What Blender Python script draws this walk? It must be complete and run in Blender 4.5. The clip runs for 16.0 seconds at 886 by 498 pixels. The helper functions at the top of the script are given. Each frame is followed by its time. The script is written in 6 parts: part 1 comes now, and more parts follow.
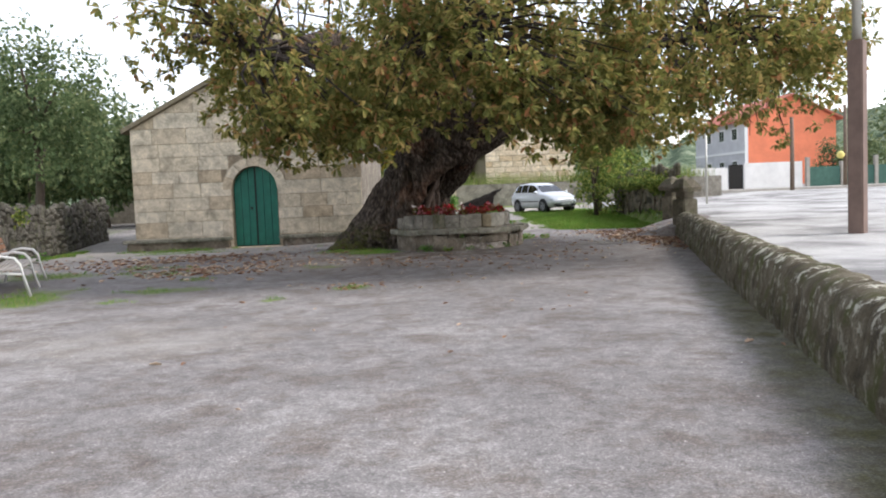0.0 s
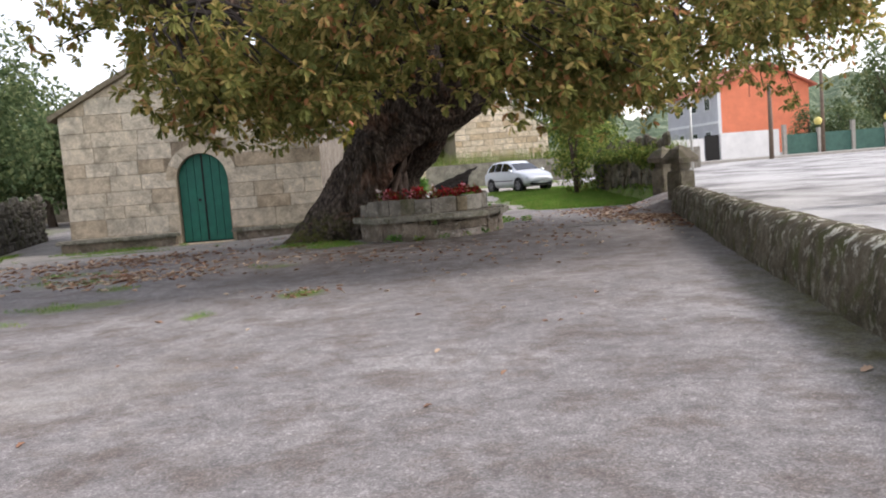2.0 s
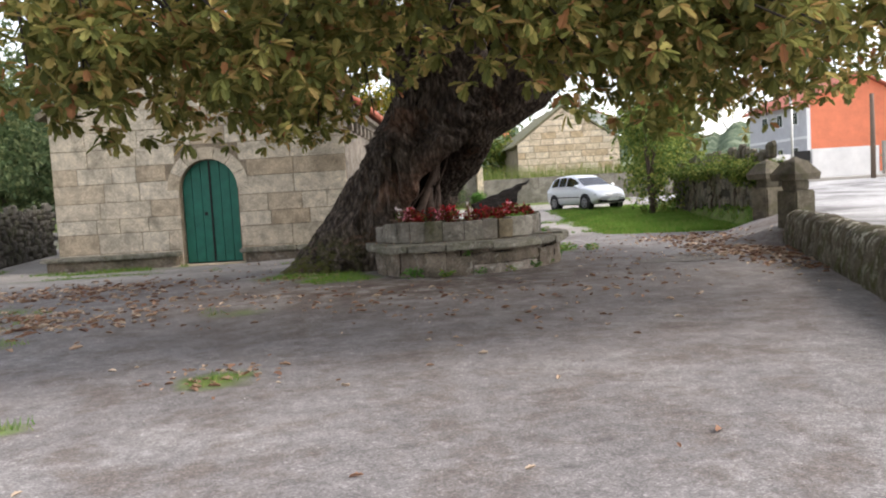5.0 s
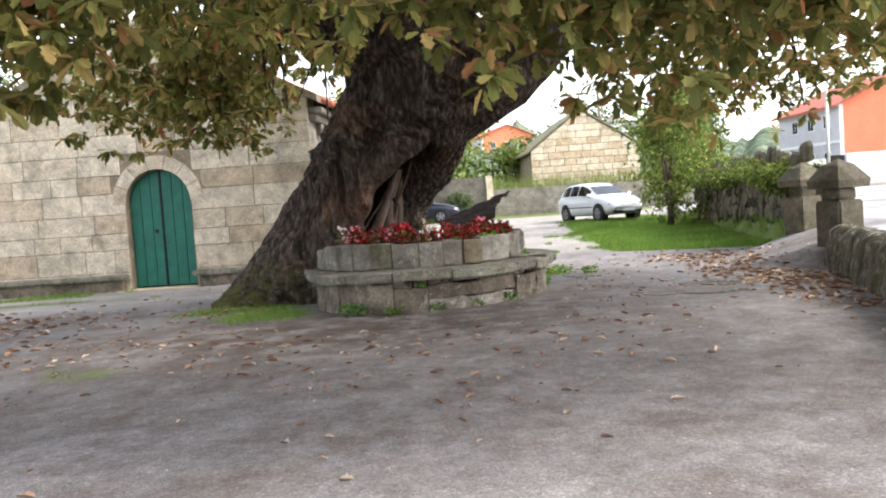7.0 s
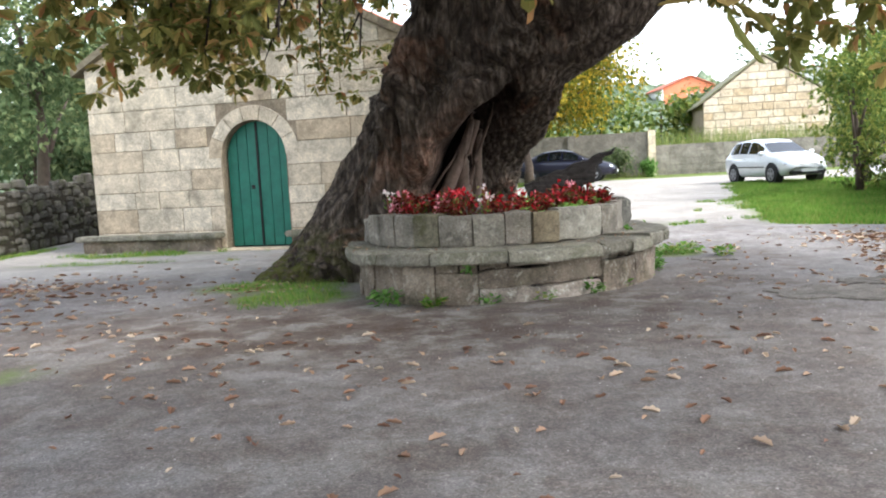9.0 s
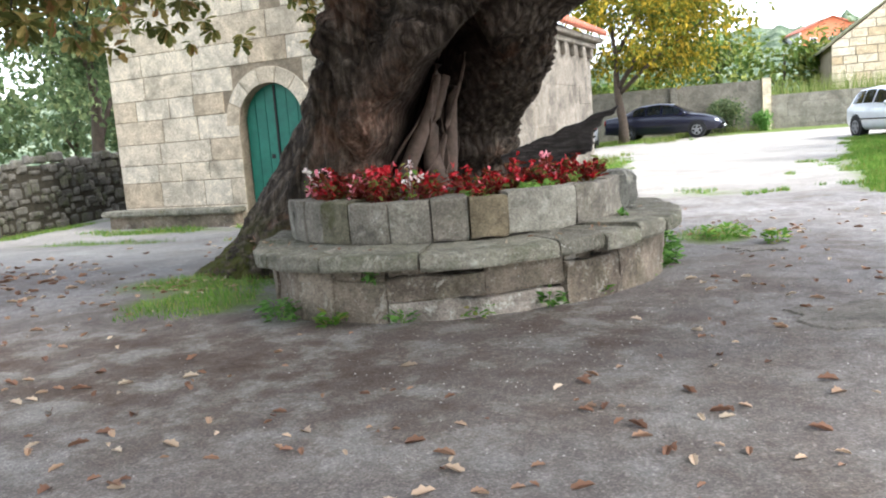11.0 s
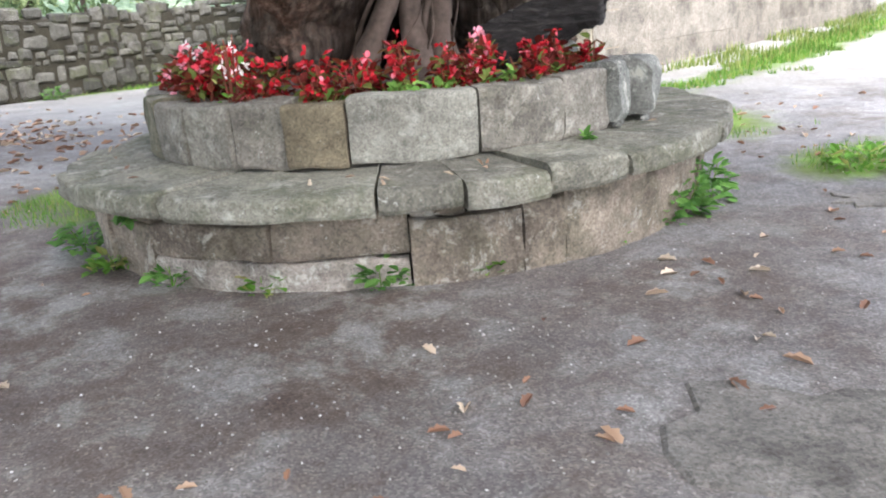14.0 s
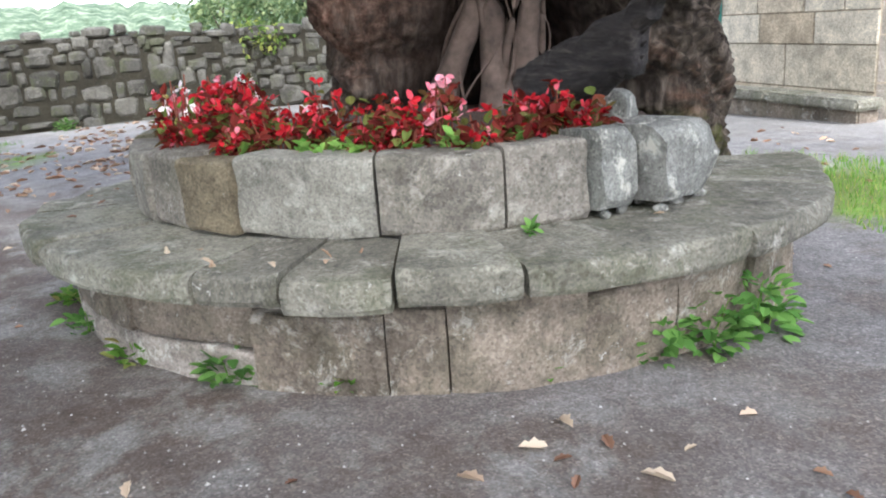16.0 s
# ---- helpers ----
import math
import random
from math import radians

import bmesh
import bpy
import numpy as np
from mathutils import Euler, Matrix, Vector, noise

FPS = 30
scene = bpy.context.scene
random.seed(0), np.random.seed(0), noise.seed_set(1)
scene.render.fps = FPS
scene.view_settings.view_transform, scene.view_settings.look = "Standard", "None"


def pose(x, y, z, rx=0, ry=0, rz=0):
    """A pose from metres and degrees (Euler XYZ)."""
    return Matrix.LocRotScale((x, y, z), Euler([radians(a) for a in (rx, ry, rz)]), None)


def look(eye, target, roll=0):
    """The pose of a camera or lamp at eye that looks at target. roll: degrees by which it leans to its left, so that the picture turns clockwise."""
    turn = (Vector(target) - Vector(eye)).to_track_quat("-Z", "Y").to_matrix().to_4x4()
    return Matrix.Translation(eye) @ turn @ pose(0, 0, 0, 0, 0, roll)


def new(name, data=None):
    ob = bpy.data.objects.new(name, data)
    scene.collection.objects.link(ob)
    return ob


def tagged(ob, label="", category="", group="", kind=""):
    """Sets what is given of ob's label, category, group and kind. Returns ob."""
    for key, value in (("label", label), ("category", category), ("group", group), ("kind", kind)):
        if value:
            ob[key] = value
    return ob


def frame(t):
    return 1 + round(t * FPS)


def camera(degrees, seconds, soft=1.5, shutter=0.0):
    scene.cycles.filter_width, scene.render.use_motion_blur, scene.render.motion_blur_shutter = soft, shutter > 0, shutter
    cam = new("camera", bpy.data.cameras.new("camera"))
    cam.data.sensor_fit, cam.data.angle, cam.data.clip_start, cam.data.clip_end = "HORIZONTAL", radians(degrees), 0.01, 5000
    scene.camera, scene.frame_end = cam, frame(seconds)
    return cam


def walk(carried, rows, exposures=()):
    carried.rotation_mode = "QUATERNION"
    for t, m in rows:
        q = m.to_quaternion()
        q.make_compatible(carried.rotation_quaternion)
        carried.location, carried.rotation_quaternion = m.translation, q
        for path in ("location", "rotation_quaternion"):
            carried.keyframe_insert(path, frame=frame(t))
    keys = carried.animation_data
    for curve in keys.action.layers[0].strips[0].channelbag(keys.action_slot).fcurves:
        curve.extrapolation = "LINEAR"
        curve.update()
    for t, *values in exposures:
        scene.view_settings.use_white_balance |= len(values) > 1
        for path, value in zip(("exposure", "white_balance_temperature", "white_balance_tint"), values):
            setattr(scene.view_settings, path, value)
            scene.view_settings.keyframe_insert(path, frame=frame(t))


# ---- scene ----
cam = camera(57.4, 16.0, soft=2.0)
METRES, EYE, TILT, LEAN, TURN = 20.23, 1.34, -0.9, 0.0, -6.1
ROWS = [
    (0.0, 0.0, 0.0, 0.0, -0.11, -2.87, 2.27),
    (0.5, -0.0037, 0.0246, 0.0019, 0.91, -5.76, 2.47),
    (1.0, -0.0029, 0.0544, 0.0022, -0.86, -6.66, 2.78),
    (1.5, -0.0029, 0.0842, -0.0, -1.08, -3.69, 3.54),
    (2.0, 0.0019, 0.1168, -0.0002, -2.21, -4.2, 4.51),
    (2.5, 0.0087, 0.1467, 0.0001, -1.61, -5.47, 4.62),
    (3.0, 0.0132, 0.1811, 0.0023, 1.37, -5.62, 4.41),
    (3.5, 0.0185, 0.2141, 0.0027, 5.35, -5.78, 4.69),
    (4.0, 0.0215, 0.2502, 0.0025, 5.78, -5.49, 3.28),
    (4.5, 0.0262, 0.2835, 0.0026, 2.55, -3.62, 3.35),
    (7.0, 0.0753, 0.449, 0.0062, 4.42, -2.19, 3.82),
    (7.5, 0.0865, 0.4796, 0.0058, 7.4, -3.16, 3.43),
    (8.0, 0.0982, 0.5115, 0.0077, 12.08, -4.32, 4.09),
    (8.5, 0.1091, 0.5413, 0.0074, 14.78, -4.38, 3.33),
    (11.0, 0.1662, 0.6916, 0.0102, 25.62, -7.18, 3.98),
    (11.5, 0.1774, 0.7167, 0.011, 29.27, -8.22, 3.87),
    (12.0, 0.1869, 0.7435, 0.0119, 35.41, -12.08, 3.67),
    (12.5, 0.1937, 0.7709, 0.0126, 36.99, -13.77, 2.6),
    (13.0, 0.2002, 0.7999, 0.0127, 38.6, -15.18, 3.35),
    (13.5, 0.2059, 0.8272, 0.0121, 43.21, -15.61, 3.05),
    (14.0, 0.214, 0.8576, 0.0129, 47.43, -17.08, 3.4),
    (14.5, 0.2222, 0.8856, 0.0141, 52.28, -17.88, 3.85),
    (15.0, 0.2246, 0.9156, 0.0153, 57.23, -18.27, 2.93),
    (15.5, 0.226, 0.9403, 0.0163, 64.49, -17.03, 2.9),
    (16.0, 0.2254, 0.9644, 0.016, 73.67, -15.5, 2.83),
]
walk(cam, [(t, pose(0, 0, EYE, TILT, LEAN, TURN) @ pose(METRES * x, METRES * y, METRES * z, 90 + pitch, roll, yaw)) for t, x, y, z, yaw, pitch, roll in ROWS], [(0.0, 1.4, 6500, 13), (1.0, 1.3, 6550, 17), (4.5, 1.4, 6750, 15), (7.0, 2.08, 6600, 14), (8.5, 2.25, 6400, 11), (11.0, 2.35, 6250, 10), (12.0, 2.5, 6200, 11), (14.0, 2.64, 6050, 12), (16.0, 2.53, 5950, 11)])

# ---- world, sun, exposure ----
world = bpy.data.worlds.new("sky")
scene.world = world
world.use_nodes = True
wn = world.node_tree
bg = wn.nodes["Background"]
sky = wn.nodes.new("ShaderNodeTexSky")
sky.sky_type, sky.sun_disc = "NISHITA", False
sky.sun_elevation, sky.sun_rotation = radians(42), radians(100)
sky.air_density, sky.dust_density, sky.ozone_density = 1.0, 1.2, 1.0
pale = wn.nodes.new("ShaderNodeHueSaturation")
pale.inputs["Saturation"].default_value = 0.42
wn.links.new(sky.outputs[0], pale.inputs["Color"])
wn.links.new(pale.outputs[0], bg.inputs["Color"])
bg.inputs["Strength"].default_value = 0.15
sun = new("sun", bpy.data.lights.new("sun", "SUN"))
sun.data.energy, sun.data.angle, sun.data.color = 1.1, radians(20), (1.0, 0.98, 0.95)
sun.matrix_world = look((30 * math.cos(radians(42)), -5.3 * math.cos(radians(42)), 30 * math.sin(radians(42))), (0, 0, 0))


# ---- materials ----
def srgb(r, g, b):
    return tuple(((c / 255) / 12.92 if c <= 10 else ((c / 255 + 0.055) / 1.055) ** 2.4) for c in (r, g, b)) + (1.0,)


class Mat:
    """A small builder of node materials."""

    def __init__(self, name, rough=0.8, metal=0.0, spec=0.3):
        self.m = bpy.data.materials.new(name)
        self.m.use_nodes = True
        self.t = self.m.node_tree
        self.b = self.t.nodes["Principled BSDF"]
        self.b.inputs["Roughness"].default_value = rough
        self.b.inputs["Metallic"].default_value = metal
        self.b.inputs["Specular IOR Level"].default_value = spec
        self.co = self.node("ShaderNodeTexCoord").outputs["Object"]

    def node(self, kind, **sets):
        n = self.t.nodes.new(kind)
        for k, v in sets.items():
            if isinstance(v, bpy.types.NodeSocket):
                self.t.links.new(v, n.inputs[k])
            else:
                n.inputs[k].default_value = v
        return n

    def noise(self, scale, detail=4.0, rough=0.6, vec=None, dist=0.0):
        return self.node("ShaderNodeTexNoise", Vector=vec or self.co, Scale=scale, Detail=detail, Roughness=rough, Distortion=dist).outputs["Fac"]

    def voronoi(self, scale, out="Distance", vec=None):
        return self.node("ShaderNodeTexVoronoi", Vector=vec or self.co, Scale=scale).outputs[out]

    def ramp(self, fac, *stops):
        n = self.node("ShaderNodeValToRGB", Fac=fac)
        e = n.color_ramp.elements
        while len(e) < len(stops):
            e.new(0.5)
        for i, (p, c) in enumerate(stops):
            e[i].position = p
            e[i].color = c if isinstance(c, tuple) else (c, c, c, 1)
        return n.outputs["Color"]

    def mix(self, fac, a, b, mode="MIX"):
        n = self.t.nodes.new("ShaderNodeMix")
        n.data_type, n.blend_type = "RGBA", mode
        for k, v in ((0, fac), (6, a), (7, b)):
            if isinstance(v, bpy.types.NodeSocket):
                self.t.links.new(v, n.inputs[k])
            else:
                n.inputs[k].default_value = v
        return n.outputs[2]

    def attr(self, name):
        n = self.t.nodes.new("ShaderNodeAttribute")
        n.attribute_name = name
        return n.outputs["Fac"]

    def math(self, op, a, b=0.5):
        n = self.t.nodes.new("ShaderNodeMath")
        n.operation = op
        for k, v in ((0, a), (1, b)):
            if isinstance(v, bpy.types.NodeSocket):
                self.t.links.new(v, n.inputs[k])
            else:
                n.inputs[k].default_value = v
        return n.outputs[0]

    def colour(self, c):
        if isinstance(c, bpy.types.NodeSocket):
            self.t.links.new(c, self.b.inputs["Base Color"])
        else:
            self.b.inputs["Base Color"].default_value = c
        return self

    def rough(self, c):
        self.t.links.new(c, self.b.inputs["Roughness"])
        return self

    def bump(self, height, strength=0.4, dist=0.01):
        n = self.node("ShaderNodeBump", Height=height, Strength=strength, Distance=dist)
        self.t.links.new(n.outputs[0], self.b.inputs["Normal"])
        return self

    def rand(self):
        return self.node("ShaderNodeObjectInfo").outputs["Random"]

    def island(self):
        return self.node("ShaderNodeNewGeometry").outputs["Random Per Island"]

    def world_co(self):
        return self.node("ShaderNodeNewGeometry").outputs["Position"]


def stone_mat(name, a, b, c, lichen=0.5, dark=0.5, scale=1.0, moss=0.0, blotch=0.0):
    """Granite: per-stone tone, mottling, speckle, lichen spots and dark weathering."""
    m = Mat(name, 0.9, spec=0.15)
    w = m.world_co()
    tone = m.ramp(m.rand(), (0.0, a), (0.5, b), (1.0, c))
    tone = m.mix(0.65, tone, m.ramp(m.noise(3.8 * scale, 6, 0.65, w, 0.4), (0.34, 0.6), (0.66, 1.32)), "MULTIPLY")
    tone = m.mix(0.5, tone, m.ramp(m.noise(24 * scale, 5, 0.8, w), (0.32, 0.55), (0.66, 1.35)), "MULTIPLY")
    speck = m.node("ShaderNodeSeparateColor", Color=m.voronoi(95 * scale, "Color", w)).outputs[0]
    tone = m.mix(0.6, tone, m.ramp(speck, (0.0, 0.6), (0.5, 1.0), (1.0, 1.35)), "MULTIPLY")
    stain = m.math("MULTIPLY", m.ramp(m.noise(1.6 * scale, 7, 0.75, w), (0.47, 0.0), (0.62, 1.0)), dark)
    tone = m.mix(stain, tone, m.mix(0.7, tone, srgb(40, 36, 31)))
    if moss:
        tone = m.mix(m.math("MULTIPLY", m.ramp(m.noise(2.4 * scale, 6, 0.75, w), (0.5, 0.0), (0.6, 1.0)), moss), tone, srgb(74, 78, 46))
    dots = m.math("MULTIPLY", m.ramp(m.noise(16 * scale, 6, 0.85, w), (0.6, 0.0), (0.66, 1.0)), m.ramp(m.noise(3 * scale, 4, 0.7, w), (0.44, 0.1), (0.58, 1.0)))
    dots = m.math("MULTIPLY", dots, lichen)
    tone = m.mix(dots, tone, srgb(208, 205, 194))
    if blotch:
        spot = m.math("MULTIPLY", m.ramp(m.noise(5.5 * scale, 7, 0.8, w, 0.3), (0.55, 0.0), (0.63, 1.0)), blotch)
        tone = m.mix(spot, tone, srgb(206, 200, 186))
    m.colour(tone)
    pit = m.ramp(m.noise(44 * scale, 4, 0.8, w), (0.3, 0.3), (0.46, 1.0))
    m.colour(m.mix(0.5, tone, pit, "MULTIPLY"))
    m.bump(m.mix(0.5, m.noise(12 * scale, 7, 0.8, w), m.mix(0.5, m.noise(60 * scale, 4, 0.8, w), pit)), 0.85, 0.035)
    return m.m


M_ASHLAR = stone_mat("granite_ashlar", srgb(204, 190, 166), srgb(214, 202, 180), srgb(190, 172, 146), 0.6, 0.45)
M_MORTAR = stone_mat("granite_joint", srgb(148, 134, 114), srgb(148, 134, 114), srgb(148, 134, 114), 0.2, 0.4)
M_BENCH = stone_mat("weathered_bench_stone", srgb(133, 128, 114), srgb(146, 141, 126), srgb(123, 118, 106), 0.85, 0.6, 1.0, 0.4, 0.4)
M_PLANTER = stone_mat("weathered_planter_stone", srgb(130, 123, 112), srgb(147, 140, 128), srgb(124, 116, 106), 0.8, 0.7, 1.0, 0.15, 0.3)
M_BROWNSTONE = stone_mat("brown_planter_stone", srgb(128, 116, 95), srgb(128, 116, 95), srgb(128, 116, 95), 0.4, 0.6, 1.2)
M_PALESTONE = stone_mat("pale_planter_stone", srgb(150, 145, 133), srgb(150, 145, 133), srgb(150, 145, 133), 0.5, 0.35, 1.3, 0.0, 0.25)
M_MOSSSTONE = stone_mat("mossy_planter_stone", srgb(122, 116, 98), srgb(122, 116, 98), srgb(122, 116, 98), 0.4, 0.7, 1.0, 0.7)
M_LICHEN = stone_mat("lichened_stone", srgb(150, 148, 140), srgb(140, 138, 130), srgb(156, 152, 144), 1.0, 0.7, 1.3, 0.0, 0.85)
M_LIME = stone_mat("limed_base_stone", srgb(168, 156, 144), srgb(168, 156, 144), srgb(160, 148, 134), 0.9, 0.75, 1.0, 0.15, 0.8)
M_BASE = stone_mat("planter_base_stone", srgb(146, 132, 116), srgb(132, 119, 105), srgb(158, 144, 127), 1.0, 0.75, 1.0, 0.2, 0.45)
M_RUBBLE = stone_mat("rubble_stone", srgb(86, 83, 76), srgb(108, 104, 95), srgb(68, 66, 60), 0.5, 0.8, 1.0, 0.45)
M_JOINT = stone_mat("dark_joint", srgb(46, 42, 36), srgb(46, 42, 36), srgb(46, 42, 36), 0.1, 0.6)
M_PILLAR = stone_mat("mossy_pillar_stone", srgb(112, 104, 90), srgb(122, 114, 98), srgb(100, 94, 80), 0.5, 0.8, 1.0, 0.4)
M_BARN = stone_mat("pale_barn_stone", srgb(222, 204, 172), srgb(230, 214, 186), srgb(206, 182, 146), 0.1, 0.15)
M_BLOCKWALL = stone_mat("grey_wall", srgb(142, 136, 124), srgb(150, 144, 132), srgb(134, 128, 116), 0.2, 0.4, 0.6)


def low_wall_mat():
    m = Mat("mossy_low_wall", 0.92, spec=0.15)
    w = m.world_co()
    up = m.node("ShaderNodeSeparateXYZ", Vector=m.node("ShaderNodeNewGeometry").outputs["Normal"]).outputs["Z"]
    c = m.ramp(m.noise(3.0, 6, 0.7, w), (0.3, srgb(58, 52, 42)), (0.5, srgb(92, 84, 68)), (0.72, srgb(120, 112, 96)))
    c = m.mix(0.7, c, m.ramp(m.noise(34, 4, 0.8, w), (0.3, 0.5), (0.65, 1.25)), "MULTIPLY")
    moss = m.ramp(m.noise(2.2, 5, 0.7, w, 0.5), (0.5, 0.0), (0.62, 0.75))
    c = m.mix(moss, c, srgb(70, 74, 36))
    lich = m.math("MULTIPLY", m.ramp(m.noise(7.0, 5, 0.75, w), (0.54, 0.0), (0.6, 1.0)), m.ramp(up, (0.1, 0.25), (0.6, 0.95)))
    c = m.mix(lich, c, srgb(188, 184, 166))
    m.colour(c)
    m.bump(m.mix(0.5, m.noise(9, 6, 0.75, w), m.noise(42, 4, 0.8, w)), 0.8, 0.03)
    return m.m


M_LOWWALL = low_wall_mat()


def ground_mat():
    m = Mat("worn_asphalt_and_earth", 0.9, spec=0.25)
    w = m.world_co()
    base = m.ramp(m.noise(0.35, 6, 0.65, w, 0.1), (0.3, srgb(106, 102, 99)), (0.5, srgb(122, 118, 115)), (0.7, srgb(146, 142, 138)))
    cell = m.node("ShaderNodeSeparateColor", Color=m.voronoi(120, "Color", w)).outputs[0]
    cell2 = m.node("ShaderNodeSeparateColor", Color=m.voronoi(52, "Color", w)).outputs[1]
    grit = m.mix(0.5, m.ramp(cell, (0.0, 0.6), (0.6, 1.1), (0.88, 1.4), (1.0, 1.9)), m.ramp(cell2, (0.0, 0.72), (0.8, 1.12), (0.95, 1.3), (1.0, 1.9)), "MULTIPLY")
    base = m.mix(0.68, base, grit, "MULTIPLY")
    base = m.mix(0.8, base, m.ramp(m.noise(6.5, 6, 0.8, w, 0.1), (0.32, 0.62), (0.66, 1.42)), "MULTIPLY")
    pebble = m.ramp(m.voronoi(38, "Distance", w), (0.0, 1.0), (0.16, 0.0))
    keep = m.ramp(m.noise(17, 2, 0.5, w), (0.55, 0.0), (0.62, 0.6))
    base = m.mix(m.math("MULTIPLY", pebble, keep), base, srgb(186, 180, 170))
    damp = m.ramp(m.noise(1.5, 7, 0.75, w, 0.15), (0.48, 0.0), (0.62, 0.6))
    base = m.mix(damp, base, m.mix(0.7, srgb(92, 80, 70), grit, "MULTIPLY"))
    edge = m.math("MULTIPLY", m.math("SUBTRACT", m.noise(1.4, 6, 0.75, w), 0.5), 1.4)

    def zone(name, colour, hard=0.5):
        nonlocal base
        f = m.ramp(m.math("ADD", m.attr(name), m.math("MULTIPLY", edge, 0.8)), (0.5 - hard / 2, 0.0), (0.5 + hard / 2, 1.0))
        base = m.mix(f, base, colour)

    dirt = m.mix(0.55, m.ramp(m.noise(1.9, 7, 0.72, w, 0.1), (0.36, srgb(72, 57, 47)), (0.5, srgb(96, 84, 74)), (0.6, srgb(130, 125, 118))), grit, "MULTIPLY")
    zone("dirt", dirt, 0.9)
    sand = m.mix(0.55, m.ramp(m.noise(0.9, 6, 0.7, w), (0.3, srgb(136, 130, 122)), (0.7, srgb(168, 163, 154))), grit, "MULTIPLY")
    zone("pale", sand, 0.7)
    moss = m.mix(0.7, m.ramp(m.noise(4.0, 5, 0.7, w), (0.3, srgb(58, 56, 34)), (0.7, srgb(86, 84, 50))), grit, "MULTIPLY")
    zone("moss", moss, 0.5)
    grass = m.ramp(m.noise(3.0, 6, 0.75, w), (0.3, srgb(82, 84, 48)), (0.5, srgb(98, 112, 54)), (0.66, srgb(112, 140, 62)), (0.8, srgb(134, 136, 84)))
    zone("grass", grass, 0.35)
    # dark blotches in the road colour stand for tree shadows and wet patches
    road = m.mix(0.4, m.ramp(m.noise(0.5, 5, 0.6, w), (0.36, srgb(112, 110, 108)), (0.5, srgb(164, 162, 158)), (0.7, srgb(192, 190, 186))), grit, "MULTIPLY")
    zone("road", road, 0.15)
    m.colour(base)
    m.bump(m.mix(0.5, cell, m.noise(7, 6, 0.75, w)), 0.45, 0.012)
    return m.m


M_GROUND = ground_mat()


def bark_mat():
    m = Mat("gnarled_oak_bark", 0.93, spec=0.15)
    w = m.world_co()
    st = m.node("ShaderNodeMapping", Vector=w, Rotation=(0, radians(24), 0), Scale=(5.0, 5.0, 0.9)).outputs[0]
    ridge = m.noise(2.2, 8, 0.72, st, 1.2)
    warp = m.mix(0.16, w, m.node("ShaderNodeTexNoise", Vector=w, Scale=3.0, Detail=4.0).outputs["Color"], "ADD")
    pl = m.node("ShaderNodeMapping", Vector=warp, Rotation=(0, radians(28), 0), Scale=(1.0, 1.0, 0.42)).outputs[0]
    plate = m.voronoi(13, "Distance", pl)
    c = m.ramp(ridge, (0.3, srgb(30, 25, 22)), (0.45, srgb(76, 66, 58)), (0.6, srgb(116, 104, 93)), (0.78, srgb(168, 156, 142)))
    c = m.mix(0.8, c, m.ramp(plate, (0.15, 1.25), (0.5, 0.75), (0.75, 0.3)), "MULTIPLY")
    warm = m.ramp(m.noise(1.3, 5, 0.7, w, 0.5), (0.56, 0.0), (0.7, 0.4))
    c = m.mix(warm, c, m.ramp(ridge, (0.3, srgb(70, 42, 32)), (0.7, srgb(200, 146, 116))))
    worn = m.math("MULTIPLY", m.attr("worn"), m.ramp(m.noise(5, 6, 0.8, w), (0.4, 0.2), (0.58, 1.0)))
    c = m.mix(worn, c, m.ramp(m.noise(16, 5, 0.75, w), (0.34, srgb(54, 38, 31)), (0.5, srgb(124, 92, 76)), (0.66, srgb(186, 152, 132))))
    # near-black shade put into the bark colour inside the hollow
    c = m.mix(m.attr("hollow_shade"), c, m.ramp(m.noise(4.5, 6, 0.75, st), (0.3, srgb(12, 9, 8)), (0.7, srgb(48, 35, 30))))
    c = m.mix(m.math("MULTIPLY", m.attr("moss"), m.ramp(m.noise(6, 5, 0.7, w), (0.42, 0.0), (0.56, 1.0))), c, srgb(86, 88, 40))
    m.colour(c)
    m.bump(m.mix(0.5, m.mix(0.5, ridge, m.noise(26, 6, 0.85, w)), m.ramp(plate, (0.1, 1.0), (0.7, 0.0))), 1.0, 0.1)
    return m.m


M_BARK = bark_mat()


def leaf_mat(name, stops, trans=0.25):
    m = Mat(name, 0.7, spec=0.15)
    c = m.ramp(m.island(), *stops)
    c = m.mix(0.6, c, m.ramp(m.noise(0.55, 3, 0.6, m.world_co()), (0.35, 0.6), (0.65, 1.3)), "MULTIPLY")
    m.colour(c)
    m.b.inputs["Transmission Weight"].default_value = 0.0
    tr = m.node("ShaderNodeBsdfTranslucent", Color=c)
    mx = m.node("ShaderNodeMixShader", Fac=trans)
    m.t.links.new(m.b.outputs[0], mx.inputs[1])
    m.t.links.new(tr.outputs[0], mx.inputs[2])
    m.t.links.new(mx.outputs[0], m.t.nodes["Material Output"].inputs["Surface"])
    return m.m


